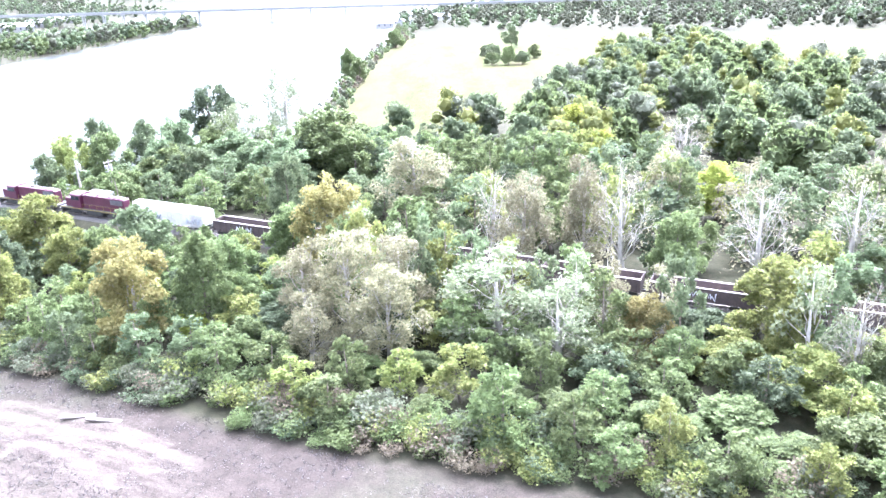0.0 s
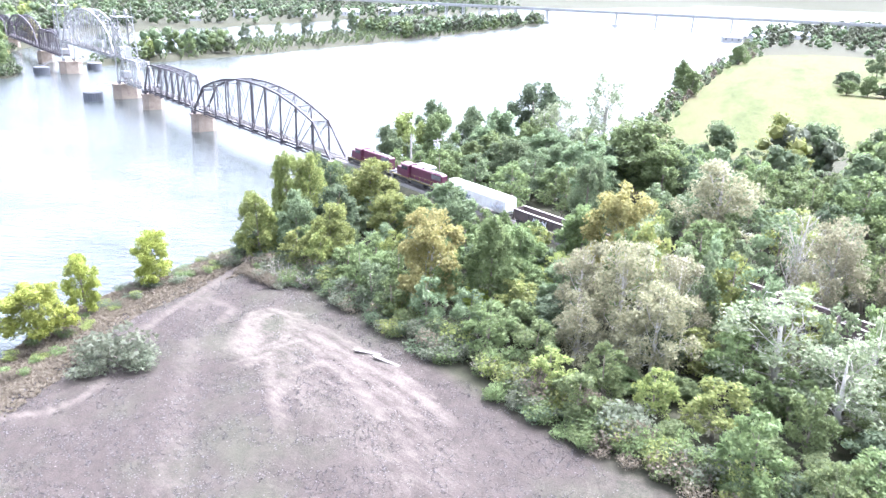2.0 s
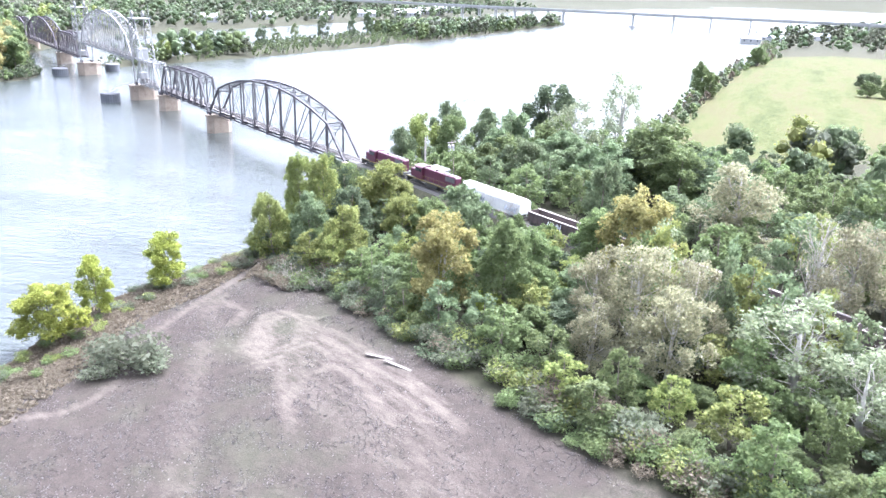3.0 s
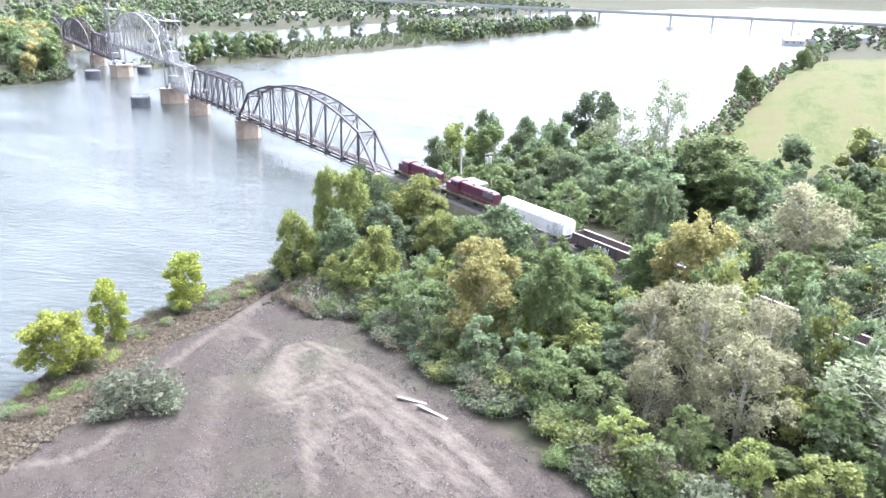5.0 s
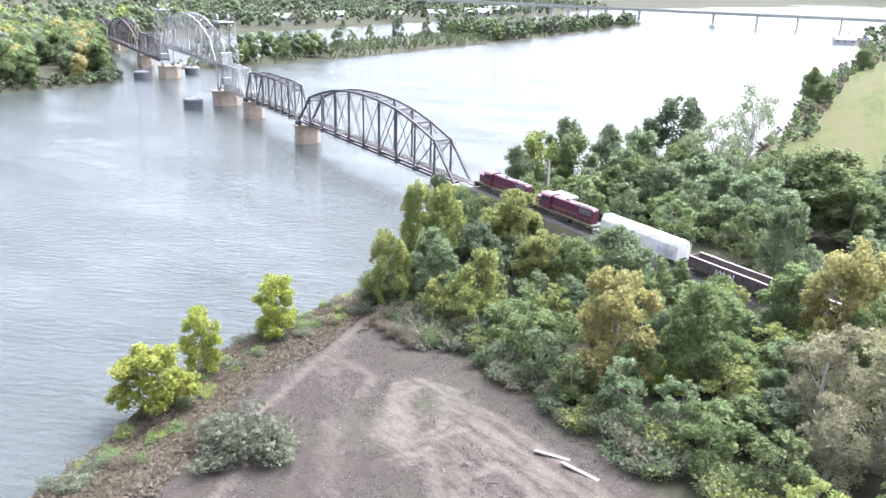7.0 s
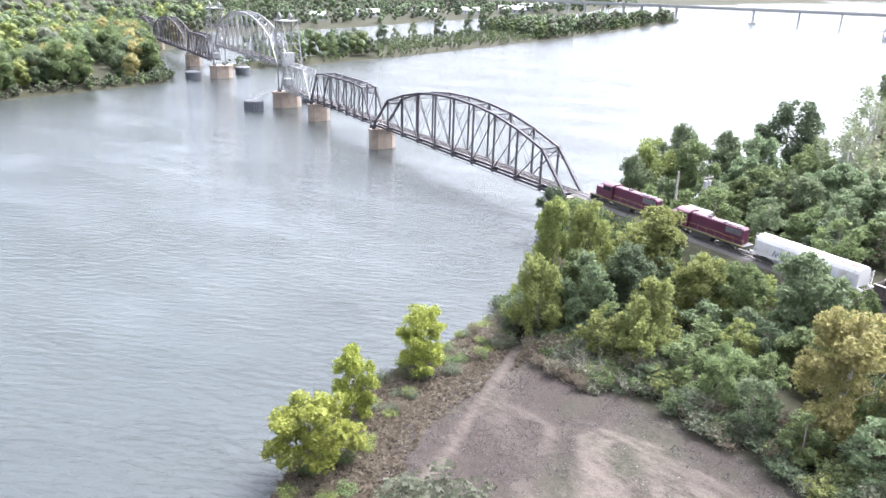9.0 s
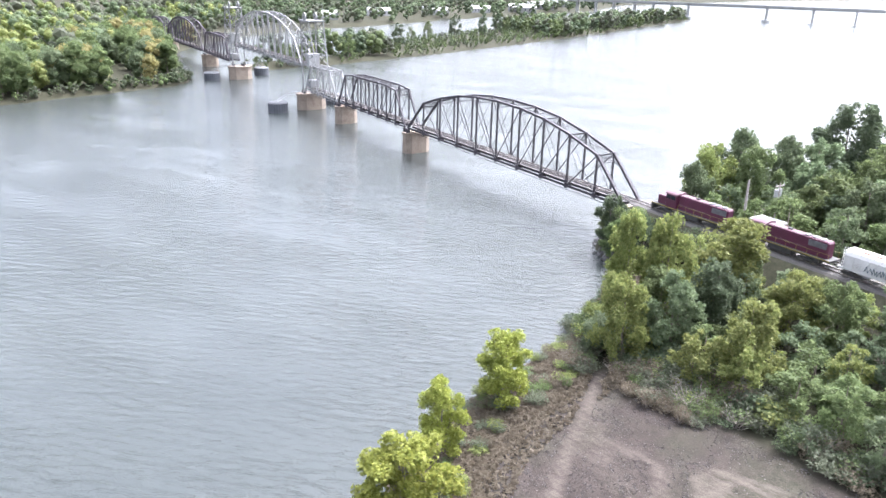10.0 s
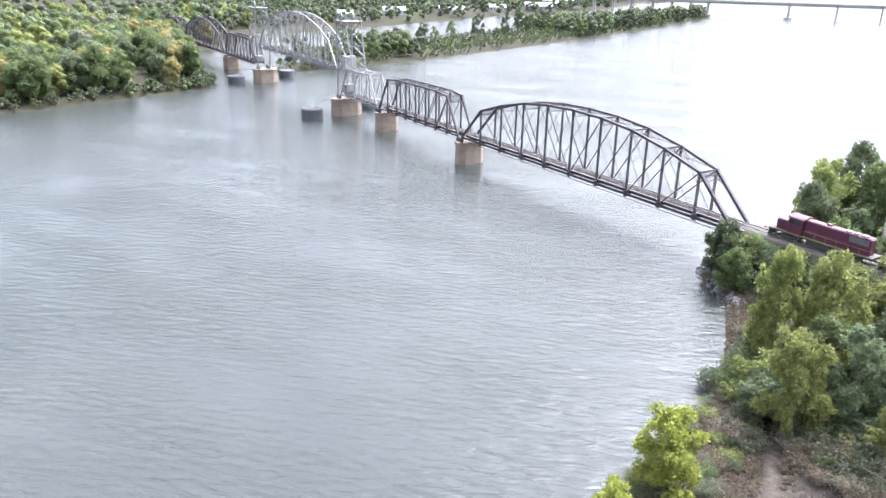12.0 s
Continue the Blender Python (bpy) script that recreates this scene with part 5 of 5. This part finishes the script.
def far_woods(name, label, count, accept, box, heights, seed, leafmats, per=2.0, leaf=0.8, lumps=8):
    """A wood too far off to count: trunks, and crowns of lumpy cores clad in leaves."""
    rng = np.random.default_rng(seed)
    x0, x1, y0, y1 = box
    root = thing(name, ((x0 + x1) / 2, (y0 + y1) / 2, 0), label, "woodland", kind="stuff")
    xs, ys = rng.uniform(x0, x1, count * 40), rng.uniform(y0, y1, count * 40)
    ok = accept(xs, ys)
    xs, ys = xs[ok][:count], ys[ok][:count]
    zs = ground_height(xs, ys)
    trunks = Geo()
    cores, tufts = {m: Geo() for m in leafmats}, {m: [] for m in leafmats}
    for x, y, z in zip(xs, ys, zs):
        h = rng.uniform(*heights)
        trunks.tube([(x, y, z - 0.5), (x, y, z + h * 0.55)], [0.018 * h, 0.008 * h], 3)
        r = h * rng.uniform(0.29, 0.4)
        m = leafmats[int(rng.integers(len(leafmats)))]
        for i in range(lumps):
            a, t = i * 2.4 + rng.uniform(-0.5, 0.5), (i + 0.5) / lumps
            zz = z + h * (0.1 + 0.74 * t)
            rr = r * math.sin(math.pi * (0.2 + 0.72 * t)) * rng.uniform(0.4, 1.0)
            c, q = (x + rr * math.cos(a), y + rr * math.sin(a), zz), r * rng.uniform(0.36, 0.58)
            crown_hull(rng, c, q * 0.95, cores[m])
            tufts[m].append((c, q))
    part("trunks", trunks, BARK, root)
    for m in leafmats:
        if tufts[m]:
            part("crown_cores", cores[m], LEAF[m], root)
            if per:
                cs, ns, ss = crown_leaves(rng, tufts[m], per, leaf, 0.9, 0.75)
                part("crowns", leaf_mesh("crowns", cs, ns, ss, LEAF[m], rng), None, root)


def on(poly, margin):
    return lambda x, y: inside_distance(x, y, poly) > margin


def shore_band(poly, near, far):
    return lambda x, y: (inside_distance(x, y, poly) > near) & (inside_distance(x, y, poly) < far)


# Far crowns take grey S and pale L leaves: haze put into the colour.
far_woods("island_woods", "green trees along the low river island", 210, lambda x, y: on(ISLE, 3)(x, y) & ((y > -125) | (y < -335)), (300, 700, -800, -19), (10, 19), 41, ["D", "S", "L", "G"], 5.0, 0.6)
far_woods("island_brush", "low green brush along the river island", 1500, on(ISLE, 0.5), (300, 700, -800, -19), (3, 6), 48, ["G", "S", "L", "G"], 4.0, 0.55, 3)
far_woods("left_shore_woods", "green and yellowing woods on the further shore by the bridge", 190, lambda x, y: shore_band(FAR_LAND, 5, 60)(x, y) & (np.abs(y + 3) > 9), (238, 480, -60, 330), (12, 20), 42, ["L", "G", "Y", "G", "L", "O"], 10.0, 0.62, 11)
far_woods("inland_woods", "dense green woods behind the further shore", 800, lambda x, y: on(FAR_LAND, 40)(x, y) & (np.abs(y + 3) > 8), (262, 760, -110, 360), (13, 21), 49, ["L", "S", "Y", "G"], 2.6, 0.95, 7)
far_woods("shore_brush", "low green brush along the edge of the further shore", 300, shore_band(FAR_LAND, 0.3, 8), (200, 420, -60, 230), (2.5, 6), 47, ["G", "D", "S"], 14.0, 0.6, 4)
far_woods("lagoon_woods", "woods beyond the back water, haze put into their grey leaf colour", 1000, shore_band(FAR_LAND, 4, 420), (470, 1500, -1200, -40), (11, 19), 43, ["S", "L", "D"], 1.2, 1.3, 5)
far_woods("horizon_woods", "far wooded hills on the horizon", 1700, on(FAR_LAND, 200), (650, 2400, -1900, 900), (14, 24), 50, ["S", "L"], 0, 1.0, 3)
far_woods("east_woods", "dense green wood between the meadow and the railway", 480, lambda x, y: (inside_distance(x, y, MEADOW) < -4) & (inside_distance(x, y, FIELD_FAR) < -4) & (np.hypot(x + 100, y) > 75), (-360, -55, -480, -72), (10, 17), 45, ["G", "L", "G", "L", "Y", "S"], 9.0, 0.68, 9)
far_woods("meadow_edge_brush", "grey-green brush along the river edge of the meadow", 150, lambda x, y: shore_band(NEAR_LAND, 1, 14)(x, y) & (y < -105), (0, 300, -720, -105), (2.5, 7), 46, ["S", "G", "L", "R"], 18.0, 0.6, 6)
far_woods("right_shore_woods", "woods beyond the meadow, haze put into their grey leaf colour", 1000, lambda x, y: (inside_distance(x, y, NEAR_LAND) > 8) & (inside_distance(x, y, MEADOW) < -6) & (inside_distance(x, y, FIELD_FAR) < -6), (-420, 420, -1250, -610), (10, 17), 44, ["S", "L", "S"], 1.4, 1.2, 5)


# ---- far highway bridge and buildings ----
def highway_bridge():
    a, b = Vector((760, -760, 0)), Vector((150, -1085, 0))
    root = thing("highway_bridge", tuple((a + b) / 2), "pale concrete highway bridge far down the river", "highway bridge")
    d = (b - a).normalized()
    side = Vector((-d.y, d.x, 0))
    zt = 20.0
    part("deck", Geo().beam(a - d * 400 + Vector((0, 0, zt + 1)), b + d * 500 + Vector((0, 0, zt + 1)), 13, 1.0), CONCRETE_GREY, root)
    for s in (-1, 1):
        part("girder", Geo().beam(a - d * 400 + side * s * 5 + Vector((0, 0, zt - 0.4)), b + d * 500 + side * s * 5 + Vector((0, 0, zt - 0.4)), 0.8, 2.2), CONCRETE_GREY, root)
        part("parapet", Geo().beam(a - d * 400 + side * s * 6.4 + Vector((0, 0, zt + 2)), b + d * 500 + side * s * 6.4 + Vector((0, 0, zt + 2)), 0.3, 1.0), CONCRETE_GREY, root)
    for k in (-0.12, -0.076, -0.034, 0.014, 0.055, 0.095, 0.131, 0.289, 0.376, 0.453, 0.532, 0.608, 0.68, 0.75, 0.82):
        c = a.lerp(b, k)
        footing = Geo().prism([(c.x + 5.5 * math.cos(q * math.pi / 6), c.y + 5.5 * math.sin(q * math.pi / 6)) for q in range(12)], -4, 3.2 if k in (0.131, 0.289) else 0.6, 0.3)
        part("footing", footing, CONCRETE_GREY, root)
        part("pier_cap", Geo().beam(c - side * 6.5 + Vector((0, 0, zt - 2.2)), c + side * 6.5 + Vector((0, 0, zt - 2.2)), 2.4, 1.6), CONCRETE_GREY, root)
        for s in (-1, 1):
            q = c + side * s * 3.8
            part("column", Geo().tube([q + Vector((0, 0, -3)), q + Vector((0, 0, zt - 3))], [1.1, 1.0], 10), CONCRETE_GREY, root)


highway_bridge()


def house(x, y, w, l, h, turn, label, roof=None, windows=3):
    z = max(0.5, float(ground_height(x, y)))
    root = thing("house", (0, 0, 0), label, "house", "buildings on the far shores")
    roof = roof or HOUSE_ROOF
    walls = part("wall", Geo().box(-l / 2, l / 2, -w / 2, w / 2, -1, h), HOUSE_WALL, root)
    e, r = 0.5, w * 0.28
    g = Geo().add([(-l / 2 - e, -w / 2 - e, h - 0.1), (l / 2 + e, -w / 2 - e, h - 0.1), (l / 2 + e, w / 2 + e, h - 0.1), (-l / 2 - e, w / 2 + e, h - 0.1), (-l / 2 - e, 0, h + r), (l / 2 + e, 0, h + r)], [(0, 1, 5, 4), (2, 3, 4, 5), (0, 4, 3), (1, 2, 5), (3, 2, 1, 0)])
    part("roof", g, roof, root)
    for s in (1, -1):
        for k in range(windows):
            c = -l / 2 + l * (k + 0.5) / windows
            part("window", Geo().box(c - 0.7, c + 0.7, s * w / 2 - 0.04, s * w / 2 + 0.04, h * 0.35, h * 0.75), GLASS_DARK, walls)
    root.matrix_basis = pose(x, y, z, 0, 0, turn)
    for o in root.children:
        o.matrix_parent_inverse = Matrix.Identity(4)


for x, y, w, l, h, a in [(322, -742, 12, 22, 5, 40), (300, -760, 11, 18, 5, 70), (345, -800, 12, 20, 5, 30), (270, -800, 12, 24, 5, 60), (380, -880, 14, 26, 5, 45)]:
    house(x, y, w, l, h, a, "pale riverside house with a grey roof")
for x, y, w, l, h, a in [(775, -420, 16, 34, 6, 70), (815, -520, 14, 28, 6, 60), (700, -230, 14, 26, 6, 80), (765, -330, 14, 28, 6, 75), (820, -600, 18, 40, 7, 60), (900, -700, 18, 44, 7, 50), (980, -800, 20, 44, 7, 40)]:
    house(x, y, w, l, h, a, "long white commercial building among the far trees", PALE_ROOF, 6)


# ---- poles, hut, lumber, rocks, grass ----
pole = thing("utility_pole", (-24.2, -14, 3), "weathered utility pole with a crossarm and pale transformers", "utility pole")
part("shaft", Geo().tube([(-24.2, -14, 0.5), (-24.2, -14, 17.2)], [0.2, 0.13], 8), POLE_WOOD, pole)
part("crossarm", Geo().box(-24.3, -24.1, -15.3, -12.7, 16.5, 16.72), POLE_WOOD, pole)
for s in (-0.55, 0.55):
    part("transformer", Geo().tube([(-24.0, -14 + s, 14.4), (-24.0, -14 + s, 15.9)], [0.38, 0.38], 12), PALE_ROOF, pole, "pale grey transformer can")
for s in (-1.2, 0, 1.2):
    part("insulator", Geo().tube([(-24.2, -14 + s, 16.7), (-24.2, -14 + s, 17.0)], [0.07, 0.05], 6), PALE_ROOF, pole)
post = thing("old_post", (-21.8, -7.5, 5), "pale leaning concrete post beside the track", "post")
part("shaft", Geo().tube([(-22.2, -7.5, 3.5), (-21.8, -7.5, 18.0)], [0.38, 0.2], 8), POLE_WOOD, post)
hut = thing("signal_hut", (-27.5, -7.0, 6.0), "small white metal signal hut beside the track", "hut")
part("wall", Geo().box(-30.0, -25.0, -8.8, -5.4, 4.5, 11.2, 0.06), PALE_ROOF, hut)
part("roof", Geo().prism([(-30.3, -9.1), (-24.7, -9.1), (-24.7, -5.1), (-30.3, -5.1)], 11.2, 11.7, 0.2), PALE_ROOF, hut)
part("door", Geo().box(-28.0, -27.0, -5.41, -5.35, 9.0, 11.0), GRILLE, hut)


def plank(x0, y0, x1, y1):
    z = float(ground_height((x0 + x1) / 2, (y0 + y1) / 2))
    g = Geo().beam((x0, y0, z + 0.14), (x1, y1, z + 0.12), 0.5, 0.16)
    tagged(new("board", mesh_of("board", g, LUMBER)), "long weathered pale board lying in the field", "board", "boards in the field")


plank(-89.5, 52.6, -93.0, 50.4)
plank(-93.0, 51.9, -97.4, 50.7)

rock = bmesh.new()
bmesh.ops.create_icosphere(rock, subdivisions=1, radius=1.0)
for v in rock.verts:
    v.co *= 0.75 + 0.5 * noise.random()
rock_mesh = bpy.data.meshes.new("rock")
rock.to_mesh(rock_mesh)
rock.free()
rock_mesh.materials.append(ROCK)
rip = thing("riprap", (1, 6, 0), "heap of dark broken rocks at the foot of the abutment", "rocks")
shore_run = [(-12, 16.5), (-6, 12.5), (-1, 10.2), (3.5, 5.5), (5.2, 0), (4.5, -6), (0, -12)]
for k in range(170):
    t = rnd.uniform(0, 5.99)
    (xa, ya), (xb, yb) = shore_run[int(t)], shore_run[int(t) + 1]
    x, y = xa + (xb - xa) * (t % 1) + rnd.uniform(-2.2, 1.0), ya + (yb - ya) * (t % 1) + rnd.uniform(-1.6, 0.8)
    o = new("rock", rock_mesh)
    o.parent = rip
    s = rnd.uniform(0.35, 0.8)
    o.matrix_basis = pose(x - 1, y - 6, max(-0.2, float(ground_height(x, y))) + 0.1, rnd.uniform(0, 360), rnd.uniform(0, 360), rnd.uniform(0, 360)) @ Matrix.Diagonal((s, s * 0.8, s * 0.7, 1))


def grass(name, label, count, accept, box, size, material, seed):
    rng = np.random.default_rng(seed)
    xs, ys = rng.uniform(box[0], box[1], count * 5), rng.uniform(box[2], box[3], count * 5)
    ok = accept(xs, ys)
    xs, ys = xs[ok][:count], ys[ok][:count]
    zs = ground_height(xs, ys)
    k = 4
    c = np.repeat(np.stack([xs, ys, zs], -1), k, 0) + rng.normal(size=(len(xs) * k, 3)) * np.array((0.25, 0.25, 0.02)) * size
    c[:, 2] += size * 0.25
    n = rng.normal(size=c.shape) * np.array((0.6, 0.6, 0.3)) + np.array((0, 0, 0.8))
    root = thing(name, (float(xs.mean()), float(ys.mean()), 0), label, "grass", kind="stuff")
    part("tufts", leaf_mesh("tufts", c, n, size * (0.5 + 0.8 * rng.random(len(c))), material, rng), None, root)


grass("bank_weeds", "brown and green weeds on the river bank", 9000, lambda x, y: (inside_distance(x, y, NEAR_LAND) > 0.3) & (inside_distance(x, y, NEAR_LAND) < 11) & (line_distance(x, y, SHORE_PATH) > 1.2) & (y > 12), (-80, -5, 12, 112), 0.5, LEAF["R"], 62)
grass("bank_straw", "dry straw-coloured grass on the river bank", 9000, lambda x, y: (inside_distance(x, y, NEAR_LAND) > 0.3) & (inside_distance(x, y, NEAR_LAND) < 14) & (line_distance(x, y, SHORE_PATH) > 1.0) & (y > 12), (-80, -5, 12, 112), 0.45, LEAF["R"], 65)


def on_field(sparse):
    """Open ground of the field, away from the worn lines."""
    def accept(x, y):
        worn = np.minimum.reduce([line_distance(x, y, q) for q in TYRE_LINES + [SHORE_PATH, LOW_PATH]])
        clump = np.sin(x * 0.43 + 1.7 * np.sin(y * 0.31)) * np.sin(y * 0.37 + 1.3 * np.sin(x * 0.23 + 2)) + 0.5 * np.sin(x * 1.3 + y * 0.7) * np.sin(y * 1.7 - x * 0.4)
        return (inside_distance(x, y, NEAR_LAND) > 6) & (worn > 0.9) & (inside_distance(x, y, BARE_BLOB) < -0.5) & (clump > sparse) & (y > 45.5)
    return accept


grass("field_weeds", "low dull grey-green weeds scattered over the field", 9000, on_field(0.0), (-150, -38, 46, 108), 0.16, LEAF["K"], 63)
grass("dead_grass", "low brown dead grass scattered over the field", 8000, on_field(-0.6), (-150, -38, 46, 108), 0.15, LEAF["K"], 64)
